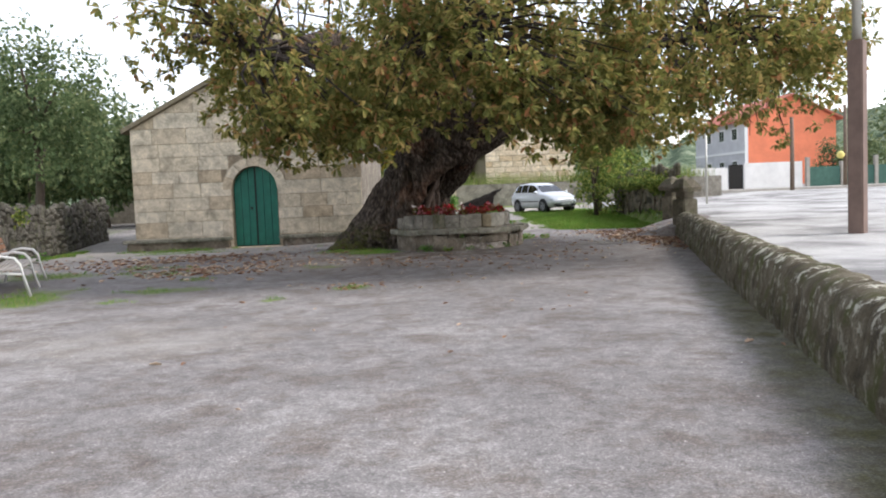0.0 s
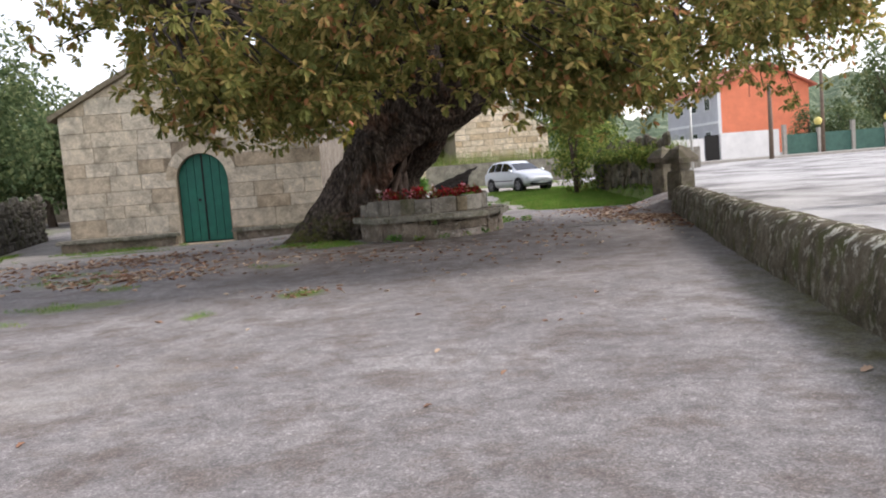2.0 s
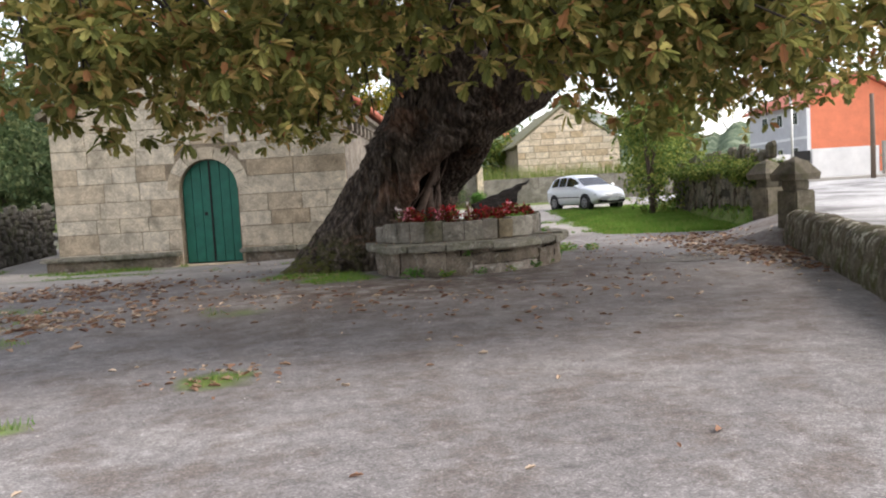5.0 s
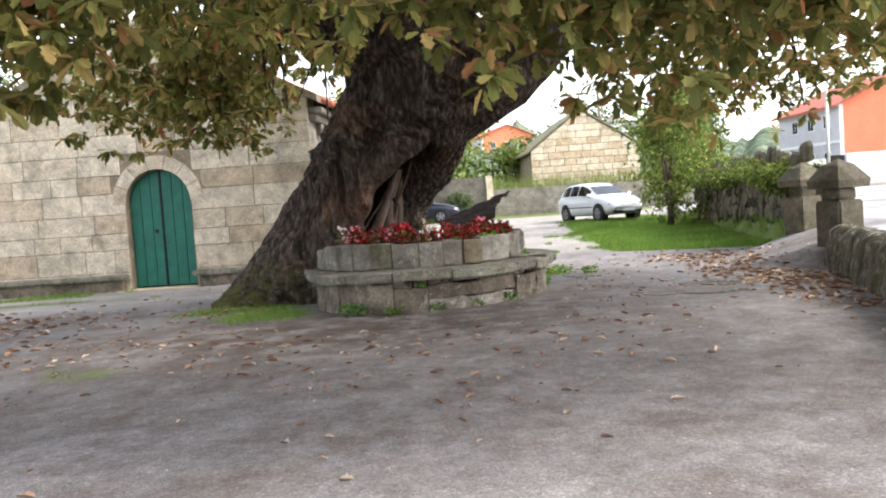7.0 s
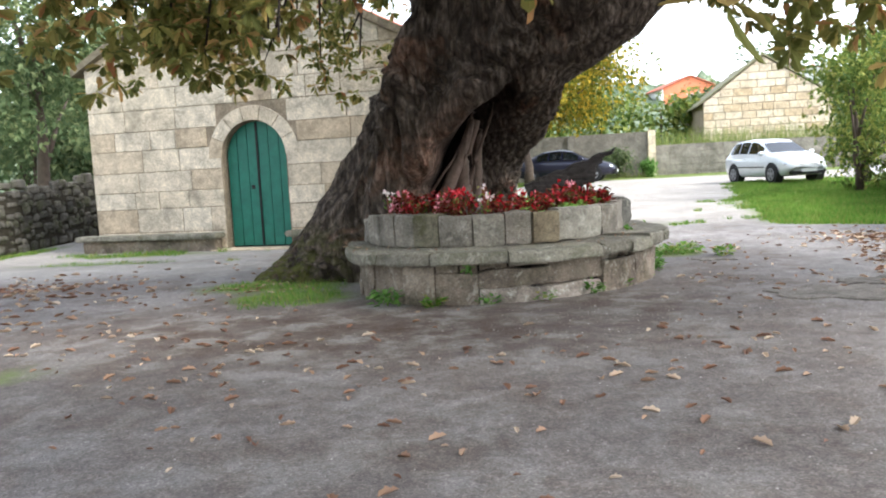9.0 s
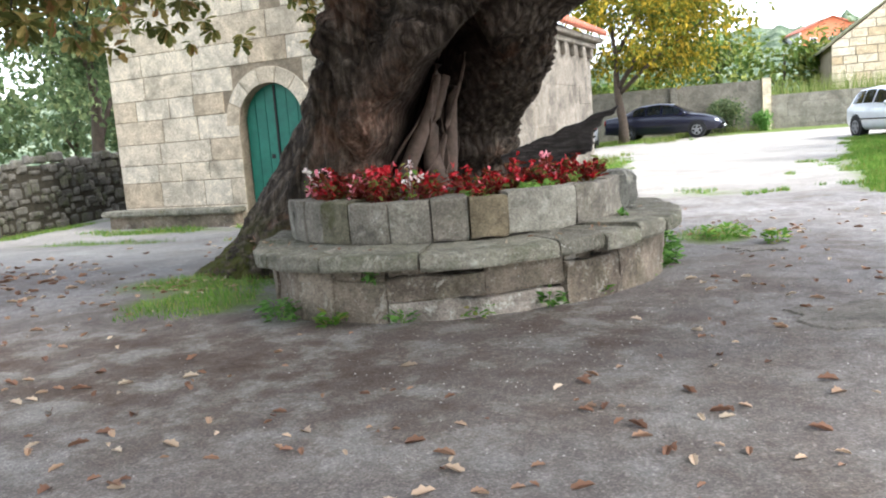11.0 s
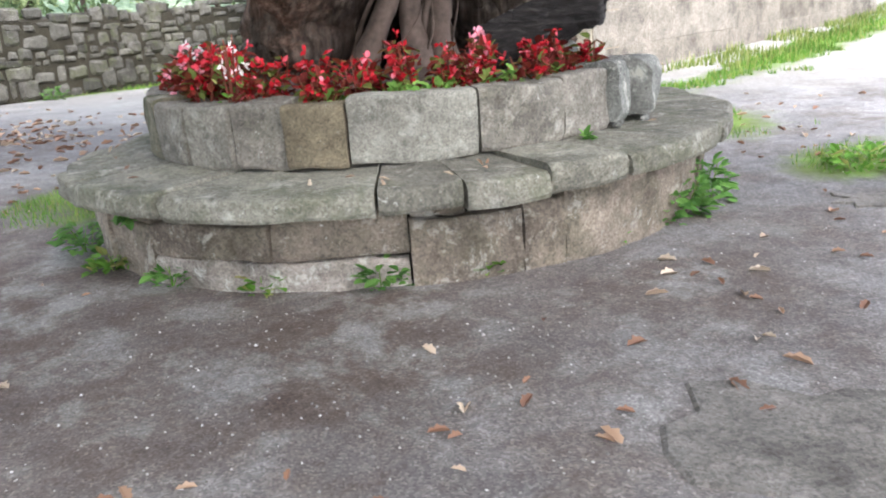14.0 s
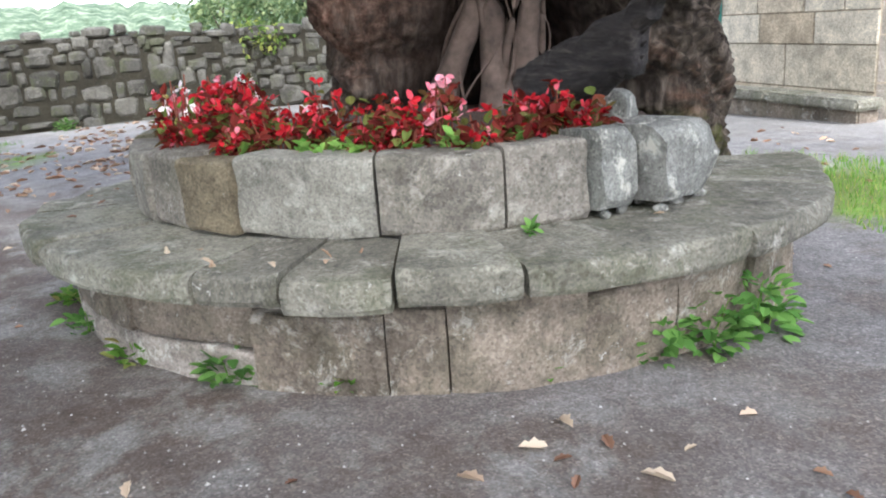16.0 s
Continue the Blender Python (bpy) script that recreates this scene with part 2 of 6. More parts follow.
M_OAK = leaf_mat("oak_leaves", ((0.0, srgb(92, 98, 54)), (0.4, srgb(126, 128, 70)), (0.72, srgb(158, 150, 88)), (0.9, srgb(186, 160, 102)), (0.99, srgb(168, 116, 80))), 0.52)
M_DARKLEAF = leaf_mat("dark_tree_leaves", ((0.0, srgb(74, 92, 62)), (0.6, srgb(104, 120, 82)), (1.0, srgb(138, 146, 102))), 0.5)
M_YELLOWLEAF = leaf_mat("yellowing_leaves", ((0.0, srgb(70, 86, 32)), (0.5, srgb(122, 122, 40)), (1.0, srgb(186, 156, 48))), 0.3)
M_BUSHLEAF = leaf_mat("bush_leaves", ((0.0, srgb(70, 92, 42)), (0.6, srgb(108, 126, 58)), (1.0, srgb(156, 156, 82))), 0.3)
M_GRASS = leaf_mat("grass_blades", ((0.0, srgb(84, 122, 46)), (0.6, srgb(112, 154, 62)), (0.9, srgb(150, 160, 86)), (1.0, srgb(166, 150, 96))), 0.4)
M_WEED = leaf_mat("weed_leaves", ((0.0, srgb(74, 116, 52)), (1.0, srgb(124, 164, 84))), 0.35)
M_FALLEN = leaf_mat("fallen_leaves", ((0.0, srgb(116, 86, 70)), (0.3, srgb(148, 112, 90)), (0.6, srgb(176, 146, 120)), (1.0, srgb(204, 186, 162))), 0.1)
M_FLOWER = leaf_mat("begonia_petals", ((0.0, srgb(150, 18, 28)), (0.6, srgb(190, 36, 46)), (0.88, srgb(210, 76, 88)), (1.0, srgb(228, 132, 144))), 0.25)
M_BEGONIA = leaf_mat("begonia_leaves", ((0.0, srgb(84, 30, 26)), (0.45, srgb(116, 44, 34)), (0.75, srgb(96, 80, 44)), (1.0, srgb(104, 116, 56))), 0.25)
M_WHITEFLOWER = leaf_mat("white_petals", ((0.0, srgb(232, 228, 222)), (1.0, srgb(240, 214, 216))), 0.25)


def plain(name, colour, rough=0.6, metal=0.0, spec=0.4, vary=0.25, scale=6.0, bump=0.1):
    m = Mat(name, rough, metal, spec)
    w = m.world_co()
    c = m.mix(vary, colour, m.ramp(m.noise(scale, 6, 0.7, w), (0.3, 0.35), (0.7, 1.5)), "MULTIPLY")
    m.colour(c)
    if bump:
        m.bump(m.noise(scale * 8, 4, 0.7, w), bump, 0.005)
    return m.m


# ---- building helpers ----
def mesh_of(bm, name, mat, smooth=False):
    me = bpy.data.meshes.new(name)
    bmesh.ops.recalc_face_normals(bm, faces=bm.faces)
    bm.to_mesh(me)
    bm.free()
    me.materials.append(mat)
    if smooth:
        me.shade_smooth()
    return me


def part(name, bm, mat, parent, label="", smooth=False):
    ob = new(name, mesh_of(bm, name, mat, smooth))
    ob.parent = parent
    if label:
        ob["label"] = label
    return ob


def raw(name, verts, faces, mat, parent=None, smooth=False):
    me = bpy.data.meshes.new(name)
    me.from_pydata(verts, [], faces)
    me.materials.append(mat)
    if smooth:
        me.shade_smooth()
    ob = new(name, me)
    ob.parent = parent
    return ob


def thing(name, m, label, category, group="", kind=""):
    ob = new(name)
    ob.matrix_world = m
    return tagged(ob, label, category, group, kind)


def box(bm, x0, x1, y0, y1, z0, z1, bevel=0.0, m=None):
    vs = [bm.verts.new((x, y, z)) for z in (z0, z1) for y in (y0, y1) for x in (x0, x1)]
    fs = [bm.faces.new([vs[i] for i in f]) for f in ((0, 2, 3, 1), (4, 5, 7, 6), (0, 1, 5, 4), (2, 6, 7, 3), (0, 4, 6, 2), (1, 3, 7, 5))]
    if bevel:
        es = list({e for f in fs for e in f.edges})
        r = bmesh.ops.bevel(bm, geom=es, offset=bevel, segments=2, affect="EDGES")
        vs = list({v for v in r["verts"]} | {v for v in vs if v.is_valid})
    if m is not None:
        bmesh.ops.transform(bm, matrix=m, verts=[v for v in vs if v.is_valid])
    return bm


def boxes(*rows, bevel=0.0):
    bm = bmesh.new()
    for r in rows:
        box(bm, *r, bevel=bevel)
    return bm


def tube(bm, pts, radii, n=8, wob=0.0, rng=random):
    """A tapered tube along points."""
    rings = []
    pts = [Vector(p) for p in pts]
    up = Vector((0, 0, 1))
    for i, p in enumerate(pts):
        d = (pts[min(i + 1, len(pts) - 1)] - pts[max(i - 1, 0)]).normalized()
        a = d.cross(up if abs(d.z) < 0.95 else Vector((1, 0, 0))).normalized()
        b = d.cross(a)
        ring = []
        for k in range(n):
            t = 2 * math.pi * k / n
            r = radii[i] * (1 + wob * (rng.random() - 0.5))
            ring.append(bm.verts.new(p + (a * math.cos(t) + b * math.sin(t)) * r))
        rings.append(ring)
    for r0, r1 in zip(rings, rings[1:]):
        for k in range(n):
            bm.faces.new((r0[k], r0[(k + 1) % n], r1[(k + 1) % n], r1[k]))
    bm.faces.new(rings[0][::-1])
    bm.faces.new(rings[-1])
    return bm


def clip(poly, a, b, c):
    """The part of a convex polygon where a*x + b*y <= c."""
    out = []
    for i, p in enumerate(poly):
        q = poly[(i + 1) % len(poly)]
        dp, dq = a * p[0] + b * p[1] - c, a * q[0] + b * q[1] - c
        if dp <= 0:
            out.append(p)
        if dp * dq < 0:
            s = dp / (dp - dq)
            out.append((p[0] + s * (q[0] - p[0]), p[1] + s * (q[1] - p[1])))
    return out


def smooth(a, b, v):
    t = min(1.0, max(0.0, (v - a) / (b - a)))
    return t * t * (3 - 2 * t)


def block(poly, proud, back, chamfer):
    """Mesh of one stone in the plane x, z: its face at y = -proud, its back at y = back."""
    cx = sum(p[0] for p in poly) / len(poly)
    cz = sum(p[1] for p in poly) / len(poly)
    n = len(poly)
    vs, fs = [], []

    def inset(p, c):
        dx, dz = cx - p[0], cz - p[1]
        l = math.hypot(dx, dz) or 1
        k = min(c * 1.4 / l, 0.5)
        return p[0] + dx * k, p[1] + dz * k
    for y, c in ((back, 0.0), (-proud + chamfer, 0.0), (-proud, chamfer)):
        for p in poly:
            q = inset(p, c)
            vs.append((q[0], y, q[1]))
    for r in (0, 1):
        for i in range(n):
            j = (i + 1) % n
            fs.append((r * n + i, r * n + j, (r + 1) * n + j, (r + 1) * n + i))
    fs.append(tuple(range(2 * n, 3 * n)))
    return vs, fs


def ashlar(parent, mat, courses, width, clips, skip, rng, z0=0.0, lens=(0.5, 1.1), gap=0.012, proud=0.012, name="stone_block", u0=0.0, m=None):
    """Courses of cut stones, each an object under its wall. skip(z0, z1) gives spans to leave open."""
    z = z0
    for h in courses:
        u = u0
        spans = sorted(skip(z, z + h))
        while u < width - 0.02:
            l = rng.uniform(*lens) * (0.75 + 0.5 * h / 0.42)
            e = min(u + l, width)
            if width - e < 0.25:
                e = width
            for s0, s1 in spans:
                if u < s0 < e:
                    e = s0
                if s0 <= u + 1e-4 < s1:
                    u = s1
                    e = min(u + l, width)
            if e - u > 0.05:
                g = gap / 2
                poly = [(u + g, z + g), (e - g, z + g), (e - g, z + h - g), (u + g, z + h - g)]
                for c in clips:
                    poly = clip(poly, *c) if len(poly) > 2 else poly
                if len(poly) > 2:
                    vs, fs = block(poly, proud + rng.uniform(-0.004, 0.006), 0.04, 0.012)
                    ob = raw(name, vs, fs, mat, parent)
                    if m is not None:
                        ob.matrix_local = m
            u = e
        z += h


# ---- ground ----
def wall_x(y):
    """The line of the low roadside wall's inner face."""
    return 1.5 + 0.335 * y


def land(x, y):
    """Height of the ground."""
    h = -0.03 + 0.08 * smooth(12, 19, y)
    h -= 0.13 * smooth(20, 26, y) * smooth(1.5, -3, x)
    h += 0.02 * max(0.0, min(y, 95.0) - 27) * smooth(25, 31, y)
    s = x - wall_x(min(y, 24.0)) - 0.17 * max(0.0, y - 24)
    gate = smooth(20.4, 21.2, y) * smooth(24.4, 23.8, y)
    road = 0.45 + 0.009 * max(0.0, min(y, 95.0) - 20)
    f = smooth(0.16 - 1.6 * gate, 0.34 + 0.4 * gate, s)
    f *= 1 - 0.999 * smooth(36, 44, y) * smooth(14, 6, s)
    return h + max(0.0, road - h) * f


def build_ground():
    xs = sorted(set([-600, -300, -150, -90, -60, -45, -36, -30, -25, -21] + [round(-18 + 0.25 * i, 3) for i in range(145)] + [19, 20.5, 22, 24, 27, 30, 34, 38, 43, 50, 60, 75, 100, 150, 300, 600]))
    ys = sorted(set([-600, -200, -80, -40, -25, -16] + [round(-11 + 0.3 * i, 3) for i in range(140)] + [31.2 + 0.6 * i for i in range(45)] + [60, 64, 70, 78, 88, 100, 120, 160, 240, 400, 900]))
    nx = len(xs)
    verts = [(x, y, land(x, y)) for y in ys for x in xs]
    faces = [(j * nx + i, j * nx + i + 1, (j + 1) * nx + i + 1, (j + 1) * nx + i) for j in range(len(ys) - 1) for i in range(nx - 1)]
    ob = raw("ground", verts, faces, M_GROUND, smooth=True)
    tagged(ob, "worn grey asphalt and bare earth with gravel and grass patches", "ground", kind="structure")
    zones = {k: [] for k in ("grass", "pale", "dirt", "moss", "road")}
    for x, y, z in verts:
        for k, v in zip(zones, zone_of(x, y)):
            zones[k].append(v)
    for k, v in zones.items():
        a = ob.data.attributes.new(k, "FLOAT", "POINT")
        a.data.foreach_set("value", v)
    return ob


def blob(x, y, cx, cy, rx, ry):
    return math.exp(-(((x - cx) / rx) ** 2 + ((y - cy) / ry) ** 2))


def zone_of(x, y):
    s = x - wall_x(min(y, 24.0)) - 0.17 * max(0.0, y - 24)
    road = smooth(0.3, 0.5, s) if y < 20.6 or y > 24 else smooth(0.6, 1.6, s)
    # lawn between the gate and the parked hatchback
    edge = 25.0 + 0.5 * max(0, 9.5 - x)
    lawn = smooth(edge - 0.3, edge + 0.5, y) * smooth(5.8 + 0.1 * (y - 26), 7.4 + 0.1 * (y - 26), x) * smooth(43, 39, y) * (1 - road)
    g = max(lawn * 1.1,
            0.85 * smooth(-8.2, -9.4, x) * smooth(31, 27, y) * smooth(16, 20, y),
            0.75 * blob(x, y, -5.6, 26.2, 2.2, 0.55), 0.6 * blob(x, y, -5.5, 24.4, 2.6, 0.35),
            0.85 * blob(x, y, -0.2, 20.2, 1.2, 0.6), 0.85 * blob(x, y, 0.7, 19.2, 0.55, 0.45),
            1.0 * blob(x, y, 2.6, 23.6, 1.3, 0.9), 0.7 * blob(x, y, -5.2, 13.2, 0.9, 1.6), 0.62 * blob(x, y, -4.4, 17.8, 0.9, 0.7), 0.6 * blob(x, y, -2.9, 15.0, 0.4, 0.4), 0.46 * blob(x, y, -0.6, 16.2, 0.8, 0.5), 0.58 * blob(x, y, -6.2, 16.8, 1.6, 0.9), 0.45 * blob(x, y, -4.0, 16.5, 1.2, 1.2), 0.95 * blob(x, y, -0.15, 12.65, 0.4, 0.35), 0.8 * blob(x, y, -1.2, 11.5, 0.22, 0.25), 0.7 * blob(x, y, -3.1, 13.4, 0.9, 0.5), 0.95 * blob(x, y, 0.35, 19.4, 0.75, 0.55),
            0.5 * blob(x, y, -3.6, 12.2, 0.5, 0.4), 0.9 * blob(x, y, 1.9, 31.5, 0.55, 7.0), 0.8 * blob(x, y, 4.6, 22.6, 0.45, 0.9), 0.45 * blob(x, y, 4.6, 27.5, 1.6, 0.8), 0.6 * blob(x, y, 7.5, 31, 1.2, 4),
            0.9 * smooth(47.5, 48.5, y) * smooth(-6, -3, x) * (1 - road), 0.95 * smooth(-10.6, -11.6, x) * smooth(60, 20, abs(y)), 0.8 * smooth(53, 55, y) * (1 - road), 0.8 * blob(x, y, 1.0, 47, 2.6, 1.6))
    pale = smooth(24.0, 30.0, y - 0.35 * (x - 4)) * smooth(60, 52, y) * (1 - 0.8 * smooth(-9.3, -10.5, x)) * (0.95 if x > -1 else 0.7)
    pale = max(pale, 0.75 * blob(x, y, -5.5, 23.0, 5.5, 1.8), 0.42 * blob(x, y, -2.4, 8.5, 2.2, 1.4), 0.5 * blob(x, y, -8.0, 18.2, 2.4, 3.4))
    dirt = max(0.5 * blob(x, y, 3.0, 15.8, 5.5, 3.6), 0.95 * blob(x, y, 1.6, 17.6, 4.0, 2.0), 1.0 * blob(x, y, 3.9, 18.7, 0.9, 0.9), 0.8 * blob(x, y, 4.7, 20.0, 0.7, 1.0), 0.6 * blob(x, y, 4.6, 19.5, 1.1, 2.0), 0.55 * blob(x, y, -3.0, 20, 3.0, 2.0), 0.6 * smooth(1.6, 0.2, -s) * smooth(13, 17, y) * smooth(24, 22, y))
    moss = 0.62 * smooth(0.9, 0.2, -s) * smooth(16, 9, y) if s < 0.3 else 0.0
    return g, pale, dirt, moss, road


build_ground()


# ---- chapel ----
def round_arch(uc, hw, zs, n=14):
    return [(uc + hw * math.cos(math.pi * i / n), zs + hw * math.sin(math.pi * i / n)) for i in range(n + 1)]


M_ROOF = plain("red_clay_tile", srgb(178, 104, 82), 0.85, vary=0.5, scale=3.0)
M_SLAB = stone_mat("roof_verge_stone", srgb(140, 128, 108), srgb(150, 138, 116), srgb(128, 118, 98), 0.4, 0.5)
# limewash colour set below the facade's, to offset the open-sky light on it
M_RENDER = stone_mat("toned_limewash_stone", srgb(126, 118, 107), srgb(135, 127, 116), srgb(118, 110, 99), 0.3, 0.7, 0.8)
M_DOOR = plain("green_door_paint", srgb(28, 104, 86), 0.55, vary=0.35, scale=4.0, bump=0.2)
M_IRON = plain("dark_iron", srgb(40, 38, 36), 0.5, 0.6)
M_BRONZE = plain("weathered_bronze", srgb(74, 78, 66), 0.55, 0.7)
M_DARK = plain("dark_interior", srgb(22, 20, 18), 0.9)
M_GLASS = Mat("window_glass", 0.05, spec=0.6).colour(srgb(28, 34, 40)).m


def build_chapel():
    W, EAVE, APEX, DEPTH = 7.39, 3.92, 5.84, 9.8
    DC, DH, DS = 3.92, 0.735, 1.88
    rng = random.Random(5)
    ch = thing("chapel", pose(-7.1, 27.2, -0.08, 0, 0, -5.7), "small granite ashlar chapel with a bell gable and green arched door", "chapel")
    k = (APEX - EAVE) / (W / 2)
    # facade backing with the door opening and the small window
    bm = bmesh.new()
    arch = round_arch(DC, DH, DS)
    outer = [(0, 0), (DC - DH, 0)] + arch[::-1] + [(DC + DH, 0), (W, 0), (W, EAVE), (W / 2, APEX), (0, EAVE)]
    f = bm.faces.new([bm.verts.new((u, 0.0, z)) for u, z in outer])
    r = bmesh.ops.extrude_face_region(bm, geom=[f])
    bmesh.ops.translate(bm, vec=(0, 0.6, 0), verts=[v for v in r["geom"] if isinstance(v, bmesh.types.BMVert)])
    bmesh.ops.triangulate(bm, faces=bm.faces)
    wall = part("front_wall", bm, M_MORTAR, ch)
    R = 0.30
    def skip(z0, z1):
        out = []
        if z0 < DS:
            out.append((DC - DH - 0.01, DC + DH + 0.01))
        elif z0 < DS + DH + R - 0.05:
            h = math.sqrt(max(0.0, (DH + R) ** 2 - (z0 - DS) ** 2))
            out.append((DC - h, DC + h))
        if z0 < 4.6 and z1 > 3.95:
            out.append((3.93, 4.38))
        return out
    clips = [(-k, 1, EAVE - 0.03), (k, 1, EAVE - 0.03 + k * W)]
    ashlar(wall, M_ASHLAR, [0.40, 0.50, 0.36, 0.42, 0.46, 0.40, 0.45, 0.43, 0.5, 0.5, 0.48, 0.46, 0.45], W, clips, skip, rng)
    n = 7
    for i in range(n):
        a0, a1 = math.pi * i / n + 0.008, math.pi * (i + 1) / n - 0.008
        ps = [(DC + DH * math.cos(a0), DS + DH * math.sin(a0)), (DC + (DH + R) * math.cos(a0), DS + (DH + R) * math.sin(a0)),
              (DC + (DH + R) * math.cos((a0 + a1) / 2), DS + (DH + R) * math.sin((a0 + a1) / 2)),
              (DC + (DH + R) * math.cos(a1), DS + (DH + R) * math.sin(a1)), (DC + DH * math.cos(a1), DS + DH * math.sin(a1)),
              (DC + DH * math.cos((a0 + a1) / 2), DS + DH * math.sin((a0 + a1) / 2))]
        vs, fs = block(ps, 0.016, 0.04, 0.01)
        raw("arch_stone", vs, fs, M_ASHLAR, wall)
    # small round-headed window with an iron cross
    bm = bmesh.new()
    bmesh.ops.create_cone(bm, cap_ends=True, segments=20, radius1=0.2, radius2=0.2, depth=0.03, matrix=pose(4.155, 0.0, 4.28, 90))
    wd = part("window", bm, M_GLASS, ch, "small round dark window")
    bm = boxes((4.145, 4.165, -0.03, -0.016, 4.08, 4.48), (3.96, 4.35, -0.03, -0.016, 4.27, 4.29))
    part("iron_cross", bm, M_IRON, wd)
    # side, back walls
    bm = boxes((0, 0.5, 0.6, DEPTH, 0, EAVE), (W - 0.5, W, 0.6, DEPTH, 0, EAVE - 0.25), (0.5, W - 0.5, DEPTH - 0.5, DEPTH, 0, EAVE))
    side = part("side_wall", bm, M_RENDER, ch, "limewashed side wall, toned darker than the facade")
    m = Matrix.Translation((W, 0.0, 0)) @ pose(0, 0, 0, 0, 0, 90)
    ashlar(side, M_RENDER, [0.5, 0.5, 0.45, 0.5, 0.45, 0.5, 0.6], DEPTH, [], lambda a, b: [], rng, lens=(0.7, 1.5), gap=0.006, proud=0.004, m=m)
    bm = bmesh.new()
    f = bm.faces.new([bm.verts.new(p) for p in ((0.3, DEPTH - 0.3, EAVE), (W - 0.3, DEPTH - 0.3, EAVE), (W / 2, DEPTH - 0.3, APEX - 0.1))])
    r = bmesh.ops.extrude_face_region(bm, geom=[f])
    bmesh.ops.translate(bm, vec=(0, 0.3, 0), verts=[v for v in r["geom"] if isinstance(v, bmesh.types.BMVert)])
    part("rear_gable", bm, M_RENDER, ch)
    # moulded cornice with small brackets on the roadside wall
    bm = boxes((W, W + 0.16, 0.02, DEPTH + 0.2, 3.42, 3.56), (W, W + 0.3, 0.02, DEPTH + 0.34, 3.564, 3.70), bevel=0.02)
    cor = part("cornice", bm, M_RENDER, ch)
    for i in range(12):
        bm = boxes((W + 0.004, W + 0.13, DEPTH - 0.35 - 0.8 * i, DEPTH - 0.1 - 0.8 * i, 3.14, 3.416), bevel=0.015)
        part("bracket", bm, M_RENDER, cor)
    # roof slopes
    for s in (0, 1):
        bm = bmesh.new()
        x0, x1 = (-0.22, W / 2) if s == 0 else (W + 0.42, W / 2)
        za = EAVE - k * 0.22 + 0.02 if s == 0 else EAVE - k * 0.42 + 0.02
        p = [(x0, 0.3, za), (x1, 0.3, APEX + 0.02), (x1, DEPTH + 0.35, APEX + 0.02), (x0, DEPTH + 0.35, za)]
        f = bm.faces.new([bm.verts.new(q) for q in p])
        r = bmesh.ops.extrude_face_region(bm, geom=[f])
        bmesh.ops.translate(bm, vec=(0, 0, 0.08), verts=[v for v in r["geom"] if isinstance(v, bmesh.types.BMVert)])
        rf = part("roof_slope", bm, M_ROOF, ch, "red clay tile roof")
        # rows of barrel tiles, seen along the roadside eave
        d = Vector((p[1][0] - p[0][0], 0, p[1][2] - p[0][2]))
        for i in range(46):
            y = 0.4 + 0.21 * i
            a = Vector((p[0][0], y, za + 0.085)) - d.normalized() * 0.05
            bm2 = bmesh.new()
            tube(bm2, [a, a + d * 0.5, a + d], [0.085, 0.08, 0.08], 6)
            part("tile_row", bm2, M_ROOF, rf, smooth=True)
    # verge stones along the gable
    for s in (0, 1):
        bm = bmesh.new()
        x0, x1 = (-0.24, W / 2 - 0.8) if s == 0 else (W + 0.24, W / 2 + 0.8)
        ze, zt = EAVE - k * 0.24, EAVE + k * (W / 2 - 0.8)
        vs = [bm.verts.new((x, y, z)) for x, z in ((x0, ze), (x1, zt), (x1, zt + 0.16), (x0, ze + 0.15)) for y in (-0.14, 0.5)]
        for q in ((0, 2, 3, 1), (2, 4, 5, 3), (4, 6, 7, 5), (6, 0, 1, 7), (0, 6, 4, 2), (1, 3, 5, 7)):
            bm.faces.new([vs[i] for i in q])
        part("verge_stone", bm, M_SLAB, ch)
    # bell gable: base, three piers, cap, one bell
    B0 = 5.42
    bm = boxes((3.1, 5.0, -0.02, 0.62, B0, B0 + 0.3), (2.98, 5.12, -0.1, 0.7, B0 + 0.304, B0 + 0.44), bevel=0.02)
    bel = part("bell_gable", bm, M_ASHLAR, ch)
    for u0, u1 in ((3.12, 3.40), (3.92, 4.16), (4.70, 4.98)):
        part("pier", boxes((u0, u1, 0.05, 0.55, B0 + 0.444, B0 + 1.75), bevel=0.015), M_ASHLAR, bel)
    bm = boxes((3.02, 5.08, -0.02, 0.62, B0 + 1.754, B0 + 1.95), bevel=0.02)
    vs = [bm.verts.new(p) for p in ((3.1, 0.0, B0 + 1.95), (5.0, 0.0, B0 + 1.95), (4.05, 0.0, B0 + 2.6), (3.1, 0.6, B0 + 1.95), (5.0, 0.6, B0 + 1.95), (4.05, 0.6, B0 + 2.6))]
    for q in ((0, 1, 2), (3, 5, 4), (0, 2, 5, 3), (1, 4, 5, 2), (0, 3, 4, 1)):
        bm.faces.new([vs[i] for i in q])
    part("cap", bm, M_ASHLAR, bel)
    bm = bmesh.new()
    prof = [(0.05, 0.5), (0.13, 0.46), (0.15, 0.3), (0.19, 0.1), (0.25, 0.0)]
    tube(bm, [(4.43, 0.3, B0 + 0.95 + z) for r_, z in prof], [r_ for r_, z in prof], 20)
    bell = part("bell", bm, M_BRONZE, bel, "weathered bronze bell", True)
    part("yoke", boxes((4.162, 4.698, 0.24, 0.36, B0 + 1.46, B0 + 1.56), bevel=0.01), M_IRON, bell)
